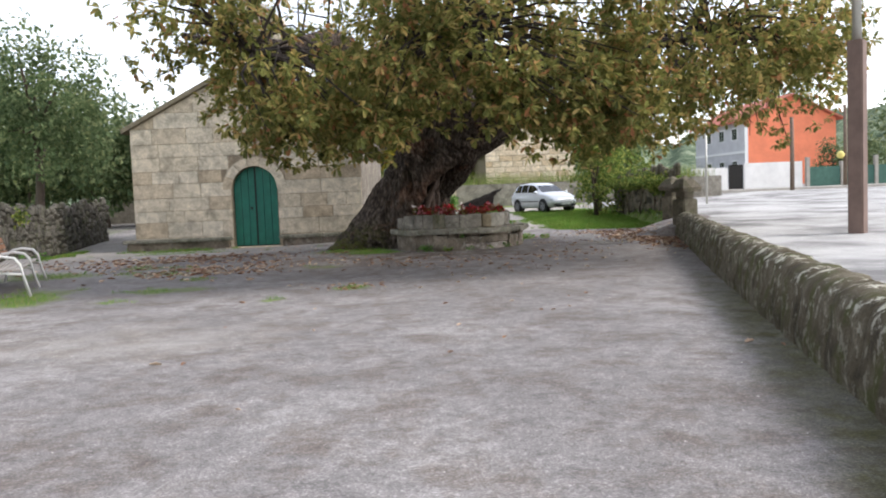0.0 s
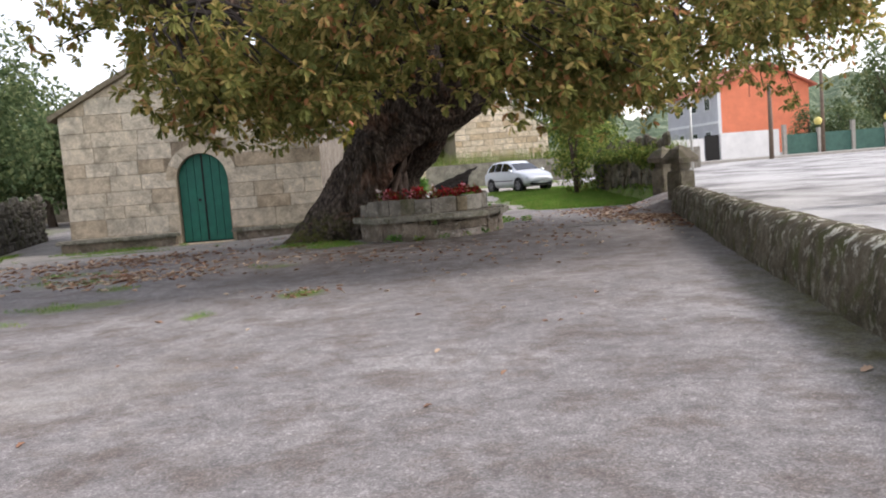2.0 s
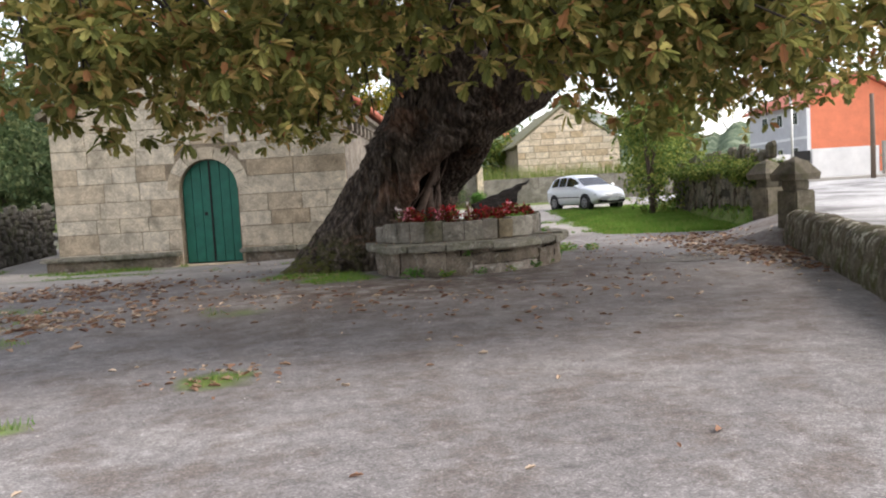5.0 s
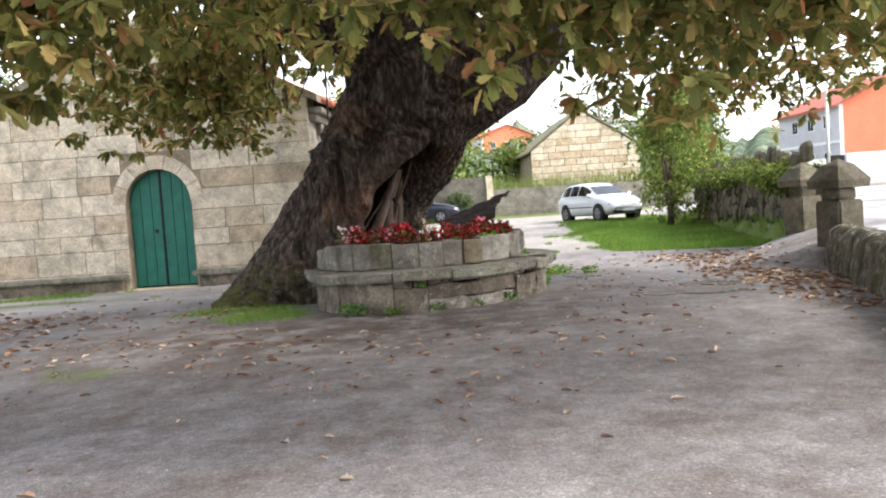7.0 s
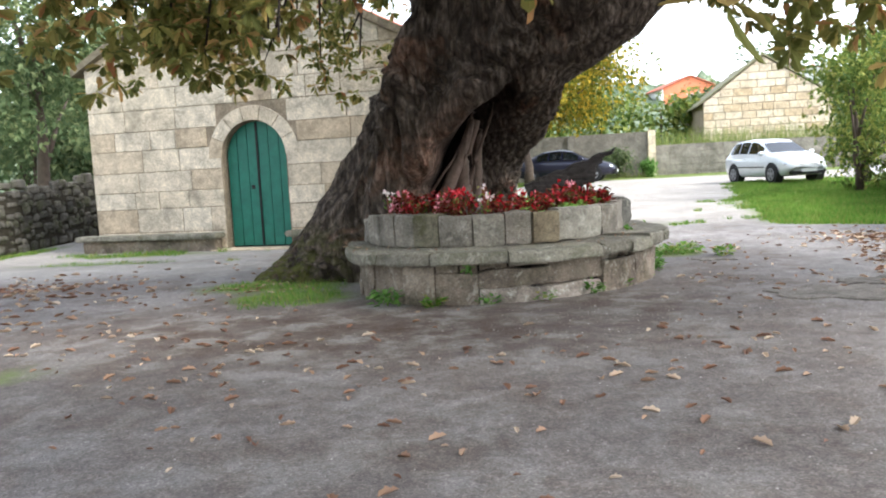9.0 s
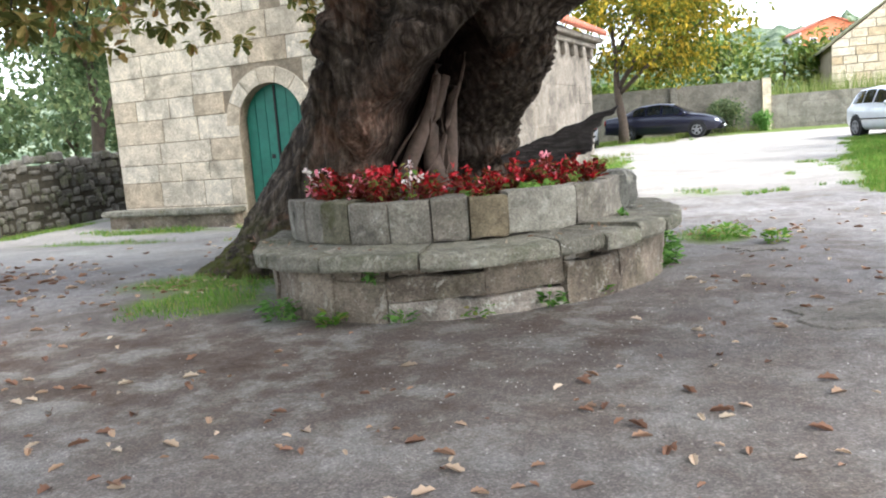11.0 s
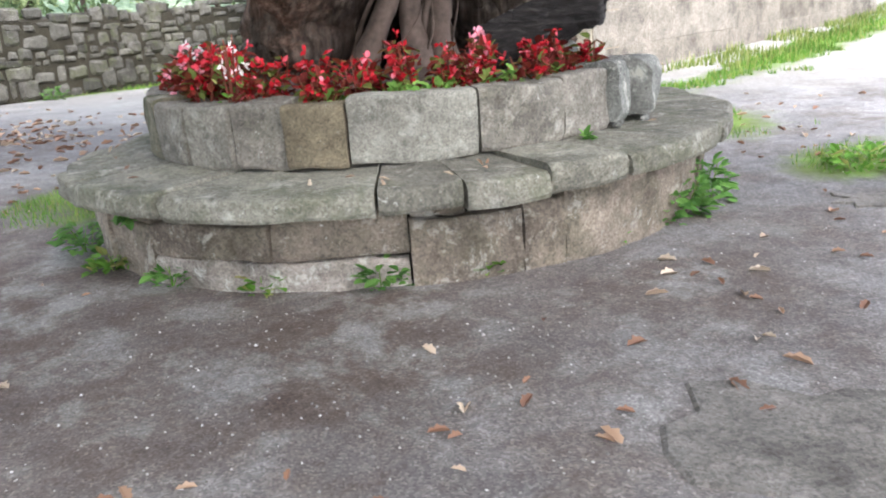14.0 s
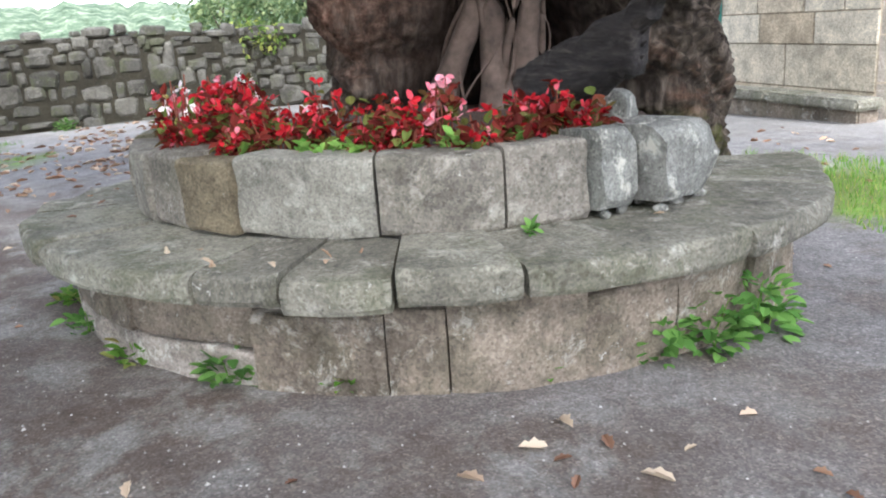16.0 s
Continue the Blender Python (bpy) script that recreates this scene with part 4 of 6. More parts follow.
def crown(oak, inv, limbs, rng):
    tips = []
    tries = 0
    while len(tips) < 880 and tries < 80000:
        tries += 1
        d = rdir(rng) * (rng.random() ** 0.28)
        p = Vector((3.2 + d.x * 9.3, 18.9 + d.y * 6.9, 4.6 + d.z * 4.2))
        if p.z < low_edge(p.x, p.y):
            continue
        if sight_wedge(p.x, p.y, p.z) and rng.random() < 0.93:
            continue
        # gaps by a coarse noise
        if noise.noise(p * 0.45 + Vector((3, 1, 8))) < -0.2 + 0.22 * smooth(8, 12, p.x) + 0.8 * smooth(-1.2, -3.8, p.x) + 0.25 * smooth(3.5, 6.0, p.x):
            continue
        if p.x < 0.6 and p.z > 3.9 and rng.random() < 0.78 or p.x > 5.6 and p.z > 3.4 and rng.random() < 0.55 or p.z > 5.4 and rng.random() < 0.68 or p.z > 7.4 and rng.random() < 0.8 or p.y < 17 and p.z > 4.6 and rng.random() < 0.66:
            continue
        tips.append(p)
    # the drooping front edge
    for i in range(250):
        x, y = rng.uniform(-1.5, 9.5), rng.gauss(13.1, 0.35)
        y += 0.45 * max(0.0, x - 4.5)
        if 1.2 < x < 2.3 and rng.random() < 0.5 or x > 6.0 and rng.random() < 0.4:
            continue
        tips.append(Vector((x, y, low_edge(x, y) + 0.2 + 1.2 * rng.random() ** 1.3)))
    # sprays before the facade, under the west bough, set along a camera sight line
    for i in range(58):
        y = rng.uniform(17.4, 20.4)
        x = 3.36 - 0.6 * (y - 10.65) + rng.uniform(0.7, 3.4)
        tips.append(Vector((x, y, 2.2 + 0.14 * (y - 17) + 0.75 * rng.random())))
    # the low eastern end, over the road
    for i in range(95):
        x, y = rng.uniform(6.2, 11.2), rng.uniform(17.2, 20.8)
        tips.append(Vector((x, y, 2.25 + 0.35 * math.sin(x * 1.7) + 0.08 * (x - 6) + 1.9 * rng.random() ** 1.2)))
    # high western boughs
    for i in range(42):
        tips.append(Vector((rng.uniform(-3.8, -1.4), rng.uniform(13.0, 16.5), rng.uniform(3.7, 5.4))))
    bm = bmesh.new()
    chunks = [([], []) for _ in range(4)]
    allp = [Vector(a).lerp(Vector(b), t / 5) for ps, rs in limbs.values() for a, b in zip(ps[1:], ps[2:]) for t in range(6)]
    for p in tips:
        verts, faces = chunks[(1 if p.x > 3 else 0) + (2 if p.y > 19.5 else 0)]
        near = min(allp, key=lambda q: (q - p).length_squared)
        out = (p - near)
        out.z *= 0.4
        out = (out.normalized() if out.length > 0.1 else rdir(rng))
        if rng.random() < 0.4:
            mid = near.lerp(p, 0.5) + Vector((rng.uniform(-.3, .3), rng.uniform(-.3, .3), 0.25))
            tube(bm, [inv @ near, inv @ mid, inv @ p], [0.035, 0.022, 0.008], 4)
        nb = rng.randint(5, 8)
        for b in range(nb):
            c = p + rdir(rng) * rng.uniform(0.1, 0.62)
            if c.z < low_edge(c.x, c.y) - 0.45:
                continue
            ax = (out + rdir(rng) * 0.8 - Vector((0, 0, 0.35))).normalized()
            for l in range(rng.randint(8, 12)):
                d = (ax * rng.uniform(0.1, 0.9) + rdir(rng)).normalized()
                leaf_into(verts, faces, inv @ (c + d * 0.02), d, (Vector((0, 0, 1)) + rdir(rng) * 0.6).normalized(), rng.uniform(0.1, 0.17))
    tagged(part("twig", bm, M_TWIG, oak, "thin dark twigs"), kind="stuff")
    for v, f in chunks:
        raw("crown", v, f, M_OAK, oak)["label"] = "drooping olive and yellow-brown oak leaves"


def log_mat():
    m = Mat("charred_split_wood", 0.75, spec=0.3)
    w = m.world_co()
    g = m.node("ShaderNodeMapping", Vector=w, Rotation=(0, radians(19), radians(-6)), Scale=(1.2, 9.0, 11.0)).outputs[0]
    n = m.noise(2.4, 7, 0.75, g, 0.6)
    m.colour(m.ramp(n, (0.34, srgb(20, 17, 16)), (0.52, srgb(46, 41, 39)), (0.72, srgb(84, 77, 72))))
    m.bump(n, 0.9, 0.03)
    return m.m


M_ROOT = plain("pale_root_wood", srgb(92, 77, 68), 0.9, vary=0.8, scale=9, bump=0.5)
M_TWIG = plain("dark_twig", srgb(48, 40, 34), 0.9, vary=0.3)
M_LOG = log_mat()
build_oak()


# ---- low roadside wall ----
def build_low_wall():
    rng = random.Random(8)
    ob = thing("wall_roadside", Matrix.Identity(4), "low thick roadside wall with mossy stones and pale lichen", "wall", kind="structure")
    d = Vector((0.335, 1, 0)).normalized()
    n = Vector((d.y, -d.x, 0))
    y = -9.0
    while y < 20.4:
        l = rng.uniform(0.5, 1.0)
        e = min(y + l, 20.6)
        bm = bmesh.new()
        rows = []
        seg = 6
        ph = rng.uniform(0, 30)
        for i in range(seg + 1):
            t = y + (e - y) * i / seg
            o = Vector((wall_x(t), t, 0))
            g = land(o.x - 0.1, t)
            prof = [(0.0, -0.15), (-0.02, 0.12), (0.015, 0.3), (0.03, 0.46), (0.07, 0.56), (0.17, 0.625), (0.3, 0.635), (0.42, 0.6), (0.5, 0.5), (0.52, 0.2)]
            row = []
            for u, z in prof:
                p = Vector((u * 9 + ph, t * 3.2, z * 7))
                k = noise.noise(p) * 0.03 + noise.noise(p * 2.4) * 0.018
                end = 0.012 if i in (0, seg) else 0
                q = o + n * (u + k - (end if u > 0.25 else -end)) + Vector((0, 0, g * (1 if z < 0.3 else 0.5) + z + k * 0.8 - end))
                row.append(bm.verts.new(q))
            rows.append(row)
        for r0, r1 in zip(rows, rows[1:]):
            for j in range(len(r0) - 1):
                bm.faces.new((r0[j], r0[j + 1], r1[j + 1], r1[j]))
        bm.faces.new(rows[0])
        bm.faces.new(rows[-1])
        part("wall_stone", bm, M_LOWWALL, ob, smooth=True)
        y = e


build_low_wall()


# ---- rubble wall along the west side ----
def rubble(parent, length, height, rng, mat, place, hmin=0.12, hmax=0.3, wmin=0.16, wmax=0.55, limit=330, proud=0.05):
    """Irregular field stones over a dark core; place(u, z, out) gives the point in the world."""
    z = 0.0
    n = 0
    rest_v, rest_f = [], []
    while z < height:
        h0 = rng.uniform(hmin, hmax)
        u = rng.uniform(-0.2, 0.0)
        while u < length:
            w = wmin + (wmax - wmin) * rng.random() ** 1.6
            h = h0 * rng.uniform(0.7, 1.55)
            zz = z + rng.uniform(-0.07, 0.05) + 0.05 * math.sin(u * 2.1 + z * 3)
            poly = []
            for k in range(8):
                a = 2 * math.pi * (k + 0.5) / 8
                sx = math.copysign(abs(math.cos(a)) ** 0.45, math.cos(a))
                sz = math.copysign(abs(math.sin(a)) ** 0.45, math.sin(a))
                poly.append((u + w / 2 + sx * w * 0.485 * rng.uniform(0.78, 1.08), zz + h / 2 + sz * h * 0.475 * rng.uniform(0.74, 1.1)))
            vs, fs = block(poly, proud * rng.uniform(0.4, 1.5), 0.08, 0.05)
            vs = [place(x, zc, -y) for x, y, zc in vs]
            if n < limit:
                raw("field_stone", vs, fs, mat, parent)
            else:
                k = len(rest_v)
                rest_v += vs
                rest_f += [tuple(i + k for i in f) for f in fs]
            n += 1
            u += w
        z += h0
    if rest_v:
        tagged(raw("field_stones", rest_v, rest_f, mat, parent), kind="stuff")


def wall_run(name, label, pts, height, thick, rng, mat, core, zb=None, stones=True, limit=330, side=1, **kw):
    """A rubble wall along a line of plan points; stones stand on the side given."""
    ob = thing(name, Matrix.Identity(4), label, "wall", kind="structure")
    for (x0, y0), (x1, y1) in zip(pts, pts[1:]):
        d = Vector((x1 - x0, y1 - y0, 0))
        L = d.length
        d.normalize()
        n = Vector((d.y, -d.x, 0)) * side
        bm = bmesh.new()
        seg = max(2, int(L / 0.4))
        rows = []
        for i in range(seg + 1):
            o = Vector((x0, y0, 0)) + d * (L * i / seg)
            g = land(o.x + n.x * 0.2, o.y + n.y * 0.2) if zb is None else zb
            hh = height + 0.07 * noise.noise(o * 1.7) + 0.05 * noise.noise(o * 5)
            rows.append([bm.verts.new(o + n * u + Vector((0, 0, g + z))) for u, z in ((0, -0.2), (0, hh - 0.05), (-0.06, hh), (-thick + 0.05, hh + 0.02), (-thick, hh - 0.06), (-thick, -0.2))])
        for r0, r1 in zip(rows, rows[1:]):
            for j in range(5):
                bm.faces.new((r0[j], r0[j + 1], r1[j + 1], r1[j]))
        bm.faces.new(rows[0])
        bm.faces.new(rows[-1])
        part("core", bm, core, ob)
        if stones:
            def place(u, z, out):
                o = Vector((x0, y0, 0)) + d * u + n * (out * 1.0 + 0.0)
                return (o.x, o.y, land(o.x, o.y) + z)
            rubble(ob, L, height, rng, mat, place, limit=limit, **kw)
    return ob


M_COREMOSS = stone_mat("dark_mossy_core", srgb(58, 54, 44), srgb(58, 54, 44), srgb(58, 54, 44), 0.2, 0.7)
wall_run("wall_west", "dry rubble field wall of grey mossy stones", [(-7.35, 14.0), (-8.5, 21.0), (-9.4, 25.5), (-10.0, 34.0)], 1.42, 0.55, random.Random(21), M_RUBBLE, M_COREMOSS, limit=200)
wall_run("wall_west_2", "plain continuation of the rubble field wall", [(-6.6, -9.0), (-7.35, 14.0)], 1.4, 0.55, random.Random(22), M_RUBBLE, M_COREMOSS, stones=True, limit=0, hmin=0.2, hmax=0.4, wmin=0.3, wmax=0.8)
wall_run("wall_gate", "old ivy-topped stone wall beside the gate pillars", [(9.95, 24.2), (10.5, 27.5), (11.6, 35.0)], 1.25, 0.5, random.Random(23), M_PILLAR, M_COREMOSS, side=-1, limit=90, hmin=0.18, hmax=0.36, wmin=0.3, wmax=0.7)
wall_run("wall_south", "plain stone wall closing the yard", [(-6.6, -9.0), (-1.6, -9.2)], 1.4, 0.5, random.Random(24), M_RUBBLE, M_COREMOSS, stones=False)


# ---- gate pillars ----
def pillar(x, y, rz, h, label):
    ob = thing("gate_pillar", pose(x, y, land(x, y) - 0.05, 0, 0, rz), label, "pillar", "gate pillars")
    k = h - land(x, y) + 0.05
    part("shaft", boxes((-0.24, 0.24, -0.24, 0.24, -0.4, k - 0.62), bevel=0.03), M_PILLAR, ob)
    part("neck", boxes((-0.17, 0.17, -0.17, 0.17, k - 0.616, k - 0.44), bevel=0.02), M_PILLAR, ob)
    bm = bmesh.new()
    lo = [bm.verts.new((sx * 0.29, sy * 0.29, k - 0.436)) for sx, sy in ((-1, -1), (1, -1), (1, 1), (-1, 1))]
    mi = [bm.verts.new((sx * 0.31, sy * 0.31, k - 0.32)) for sx, sy in ((-1, -1), (1, -1), (1, 1), (-1, 1))]
    up = [bm.verts.new((sx * 0.16, sy * 0.16, k - 0.1)) for sx, sy in ((-1, -1), (1, -1), (1, 1), (-1, 1))]
    tip = bm.verts.new((0.01, 0, k))
    bm.faces.new(lo[::-1])
    for i in range(4):
        j = (i + 1) % 4
        bm.faces.new((lo[i], lo[j], mi[j], mi[i]))
        bm.faces.new((mi[i], mi[j], up[j], up[i]))
        bm.faces.new((up[i], up[j], tip))
    part("pyramid_cap", bm, M_PILLAR, ob)


pillar(8.78, 20.85, 18, 1.62, "weathered granite gate pillar with a pointed cap")
pillar(9.62, 23.75, 16, 1.66, "weathered granite gate pillar with a pointed cap, against the old wall")


# ---- back wall of the parking yard, barn behind it ----
def back_wall():
    ob = thing("wall_north", Matrix.Identity(4), "grey rendered block wall behind the parking yard", "wall", kind="structure")
    part("tall_section", boxes((-16, 6.05, 51.0, 51.3, 0.2, 2.62)), M_BLOCKWALL, ob)
    for x in (-9.5, -5.5, -1.6, 2.3):
        part("buttress", boxes((x, x + 0.3, 50.9, 50.997, 0.2, 2.6), bevel=0.01), M_BLOCKWALL, ob)
    part("post", boxes((6.054, 6.4, 50.85, 51.35, 0.2, 2.68), bevel=0.02), M_BARN, ob)
    part("low_section", boxes((6.404, 24.0, 51.0, 51.3, 0.2, 1.95)), M_BLOCKWALL, ob)
    rng = random.Random(6)
    m = pose(6.41, 50.995, 0)
    ashlar(ob, M_BLOCKWALL, [0.3] * 4, 13.5, [], lambda a, b: [], rng, z0=0.7, lens=(0.5, 0.9), gap=0.02, proud=0.01, m=m, name="wall_block")


back_wall()


def barn():
    W, E, A = 6.5, 3.75, 6.0
    rng = random.Random(9)
    ob = thing("barn", pose(9.35, 57, 0.4, 0, 0, 0), "old stone barn with a coursed pale gable", "barn")
    bm = bmesh.new()
    f = bm.faces.new([bm.verts.new(p) for p in ((0, 0, 0), (W, 0, 0), (W, 0, E), (W * 0.47, 0, A), (0, 0, E))])
    r = bmesh.ops.extrude_face_region(bm, geom=[f])
    bmesh.ops.translate(bm, vec=(0, 10, 0), verts=[v for v in r["geom"] if isinstance(v, bmesh.types.BMVert)])
    wl = part("wall", bm, M_MORTAR, ob)
    k0, k1 = (A - E) / (W * 0.47), (A - E) / (W * 0.53)
    ashlar(wl, M_BARN, [0.4] * 15, W, [(-k0, 1, E - 0.02), (k1, 1, E - 0.02 + k1 * W)], lambda a, b: [], rng, lens=(0.4, 0.9), gap=0.035, proud=0.03)
    for s, (xa, xb) in enumerate(((-0.3, W * 0.47), (W + 0.3, W * 0.47))):
        bm = bmesh.new()
        z = E - (k0 if s == 0 else k1) * 0.3
        f = bm.faces.new([bm.verts.new(p) for p in ((xa, -0.12, z + 0.05), (xb, -0.12, A + 0.05), (xb, 10.2, A + 0.05), (xa, 10.2, z + 0.05))])
        r = bmesh.ops.extrude_face_region(bm, geom=[f])
        bmesh.ops.translate(bm, vec=(0, 0, 0.1), verts=[v for v in r["geom"] if isinstance(v, bmesh.types.BMVert)])
        part("roof", bm, M_MOSSROOF, ob, "weed-grown old roof")


M_MOSSROOF = plain("mossy_roof", srgb(126, 122, 92), 0.95, vary=0.6, scale=2.5, bump=0.5)
barn()

# ---- houses across the road ----
M_ORANGE = plain("orange_render", srgb(230, 134, 98), 0.85, vary=0.2, scale=0.8)
M_WHITE = plain("white_render", srgb(222, 220, 216), 0.85, vary=0.2, scale=0.8)
M_GREYWALL = plain("grey_render", srgb(188, 188, 190), 0.85, vary=0.2, scale=0.8)
M_FRAME = plain("white_frame_paint", srgb(226, 226, 224), 0.5, vary=0.1)
M_CONCRETE = plain("concrete", srgb(164, 158, 148), 0.9, vary=0.35, scale=3)
M_TIMBER = plain("weathered_timber", srgb(110, 94, 80), 0.85, vary=0.4, scale=5, bump=0.3)
M_MESHGREEN = plain("green_fence_mesh", srgb(70, 104, 92), 0.8, vary=0.4, scale=2)


def window_unit(parent, x, y, z, w, h, rz):
    bm = boxes((-w / 2, w / 2, -0.05, 0.03, 0, h))
    fr = part("window", bm, M_FRAME, parent)
    fr.matrix_local = pose(x, y, z, 0, 0, rz)
    part("pane", boxes((-w / 2 + 0.08, -0.03, -0.06, -0.054, 0.08, h - 0.08), (0.03, w / 2 - 0.08, -0.06, -0.054, 0.08, h - 0.08)), M_GLASS, fr)


def gable_house(x, y, z, rz, W, D, E, A, front, side, label, name="house"):
    ob = thing(name, pose(x, y, z, 0, 0, rz), label, "house")
    bm = bmesh.new()
    f = bm.faces.new([bm.verts.new(p) for p in ((0, 0, -1), (W, 0, -1), (W, 0, E), (W / 2, 0, A), (0, 0, E))])
    r = bmesh.ops.extrude_face_region(bm, geom=[f])
    bmesh.ops.translate(bm, vec=(0, D, 0), verts=[v for v in r["geom"] if isinstance(v, bmesh.types.BMVert)])
    part("wall", bm, front, ob)
    part("side_wall", boxes((-0.06, -0.004, 0.02, D, -1, E - 0.05)), side, ob)
    part("corner_trim", boxes((-0.1, 0.25, -0.06, -0.004, -1, E - 0.05)), M_FRAME, ob)
    k = (A - E) / (W / 2)
    for s in (0, 1):
        xa, xb = (-0.7, W / 2) if s == 0 else (W + 0.7, W / 2)
        zz = E - k * 0.7
        bm = bmesh.new()
        f = bm.faces.new([bm.verts.new(p) for p in ((xa, -0.5, zz + 0.05), (xb, -0.5, A + 0.05), (xb, D + 0.5, A + 0.05), (xa, D + 0.5, zz + 0.05))])
        r = bmesh.ops.extrude_face_region(bm, geom=[f])
        bmesh.ops.translate(bm, vec=(0, 0, 0.2), verts=[v for v in r["geom"] if isinstance(v, bmesh.types.BMVert)])
        part("roof", bm, M_ROOF, ob)
    return ob


def houses():
    ob = gable_house(40.3, 80, 0.9, 0, 9.9, 12, 7.0, 9.3, M_ORANGE, M_GREYWALL, "orange rendered house with a grey-white side wall")
    for zz in (1.6, 5.0):
        for yy in (2.2, 5.2, 8.4):
            window_unit(ob, -0.062, yy, zz, 1.2, 1.3, -90)
    part("string_course", boxes((-0.14, -0.064, 0.02, 12, 3.6, 3.85)), M_FRAME, ob)
    ob = gable_house(17.5, 188, 10.5, 14, 12, 10, 5.2, 7.6, M_ORANGE, M_WHITE, "far white and orange house with a red roof")
    ob2 = gable_house(40, 185, 10.5, -20, 12, 10, 5, 7.4, M_WHITE, M_WHITE, "far white house with a red tile roof on the slope")
    for o in (ob, ob2):
        for xx in (2.5, 6, 9.5):
            window_unit(o, xx, -0.03, 2.6, 1.3, 1.4, 0)


houses()


def street_edge():
    w = thing("garden_wall", Matrix.Identity(4), "white rendered garden wall with a dark gate", "wall", kind="structure")
    part("wall_panel", boxes((27.2, 30.2, 63.0, 63.25, 0.5, 2.7), bevel=0.02), M_WHITE, w)
    part("wall_panel", boxes((31.6, 36.6, 63.0, 63.25, 0.5, 3.0), bevel=0.02), M_WHITE, w)
    part("wall_panel", boxes((14.0, 27.0, 60.0, 60.25, 0.5, 2.2), bevel=0.02), M_WHITE, w)
    g = part("gate", boxes((30.3, 31.5, 63.05, 63.1, 0.7, 2.9)), M_IRON, w)
    f = thing("mesh_fence", Matrix.Identity(4), "green mesh fence on concrete posts", "fence")
    for i in range(9):
        x = 36.9 + 3.0 * i
        part("fence_post", boxes((x, x + 0.3, 62.9, 63.2, 0.6, 2.9 if i % 2 else 3.3), bevel=0.02), M_CONCRETE, f)
        if i < 8:
            part("mesh_panel", boxes((x + 0.304, x + 2.996, 63.03, 63.06, 0.8, 2.5)), M_MESHGREEN, f)
    k = thing("kerb", Matrix.Identity(4), "pale kerb and pavement across the road", "kerb", kind="structure")
    part("pavement", boxes((15, 90, 55.0, 62.8, 0.4, 0.92)), M_CONCRETE, k)
    # utility poles
    for x, y, h, r in ((30.6, 54.0, 5.2, 0.16), (38.4, 60.0, 6.5, 0.16), (45.0, 61, 9.0, 0.22), (20.5, 62, 7.5, 0.13), (17.0, 72, 8.5, 0.13)):
        p = thing("utility_pole", pose(x, y, land(x, y) - 0.1), "weathered timber utility pole beside the road", "pole", "utility poles")
        bm = bmesh.new()
        tube(bm, [(0, 0, 0), (0.02, 0, h * 0.5), (0, 0, h)], [r, r * 0.9, r * 0.75], 10)
        part("shaft", bm, M_TIMBER, p, smooth=True)
        if y < 61.5 and x > 38:
            # plain ball added for an unidentified yellow-white spot, not a sign
            bm = bmesh.new()
            bmesh.ops.create_uvsphere(bm, u_segments=12, v_segments=8, radius=0.3, matrix=pose(-0.5, -0.2, 2.6))
            part("round_sign", bm, plain("pale_yellow_plain", srgb(222, 206, 120), 0.6), p)
    # traffic sign pole beside the gate
    s = thing("sign_pole", pose(14.6, 32.4, land(14.6, 32.4)), "thin galvanised sign pole on the pavement", "pole")
    bm = bmesh.new()
    tube(bm, [(0, 0, -0.1), (0, 0, 3.4)], [0.045, 0.045], 10)
    part("shaft", bm, M_GALV, s, smooth=True)
    # tall lamp post close to the low wall
    l = thing("street_lamp", pose(8.25, 12.55, land(8.25, 12.55), 0, 0, 38), "tall brown-grey lamp post with a thin pale upper tube", "lamp post")
    part("lower_shaft", boxes((-0.12, 0.12, -0.12, 0.12, -0.2, 3.15), bevel=0.02), M_POST, l)
    bm = bmesh.new()
    tube(bm, [(0, 0, 3.15), (0, 0, 8.5)], [0.075, 0.06], 12)
    part("upper_tube", bm, M_GALV, l, "thin pale upper tube", True)
    part("lamp_head", boxes((-0.18, 0.5, -0.13, 0.13, 8.5, 8.65), bevel=0.04), M_GALV, l)


M_GALV = plain("galvanised_steel", srgb(186, 184, 176), 0.45, 0.6, vary=0.15)
M_POST = plain("brown_grey_post", srgb(112, 92, 82), 0.75, vary=0.35, scale=3, bump=0.2)
street_edge()


# ---- cars ----
M_TYRE = plain("tyre_rubber", srgb(26, 26, 27), 0.85, vary=0.2)
M_RIM = plain("alloy_rim", srgb(158, 160, 164), 0.35, 0.8, vary=0.15)
M_BLACKTRIM = plain("black_trim", srgb(24, 24, 26), 0.6, vary=0.2)
M_LAMPGLASS = plain("headlamp_glass", srgb(214, 220, 226), 0.12, 0.3, 0.8, vary=0.1)
M_TAIL = plain("red_tail_lamp", srgb(150, 22, 24), 0.2, 0.0, 0.6, vary=0.1)
M_PLATE = plain("white_plate", srgb(226, 228, 226), 0.4, vary=0.1)
M_CARGLASS = Mat("car_glass", 0.04, spec=0.9).colour(srgb(22, 27, 32)).m


def paint(name, c):
    m = Mat(name, 0.28, 0.25, 0.6)
    m.colour(m.mix(0.25, c, m.ramp(m.noise(3, 5, 0.7, m.world_co()), (0.3, 0.6), (0.7, 1.2)), "MULTIPLY"))
    m.b.inputs["Coat Weight"].default_value = 0.5
    m.b.inputs["Coat Roughness"].default_value = 0.06
    return m.m


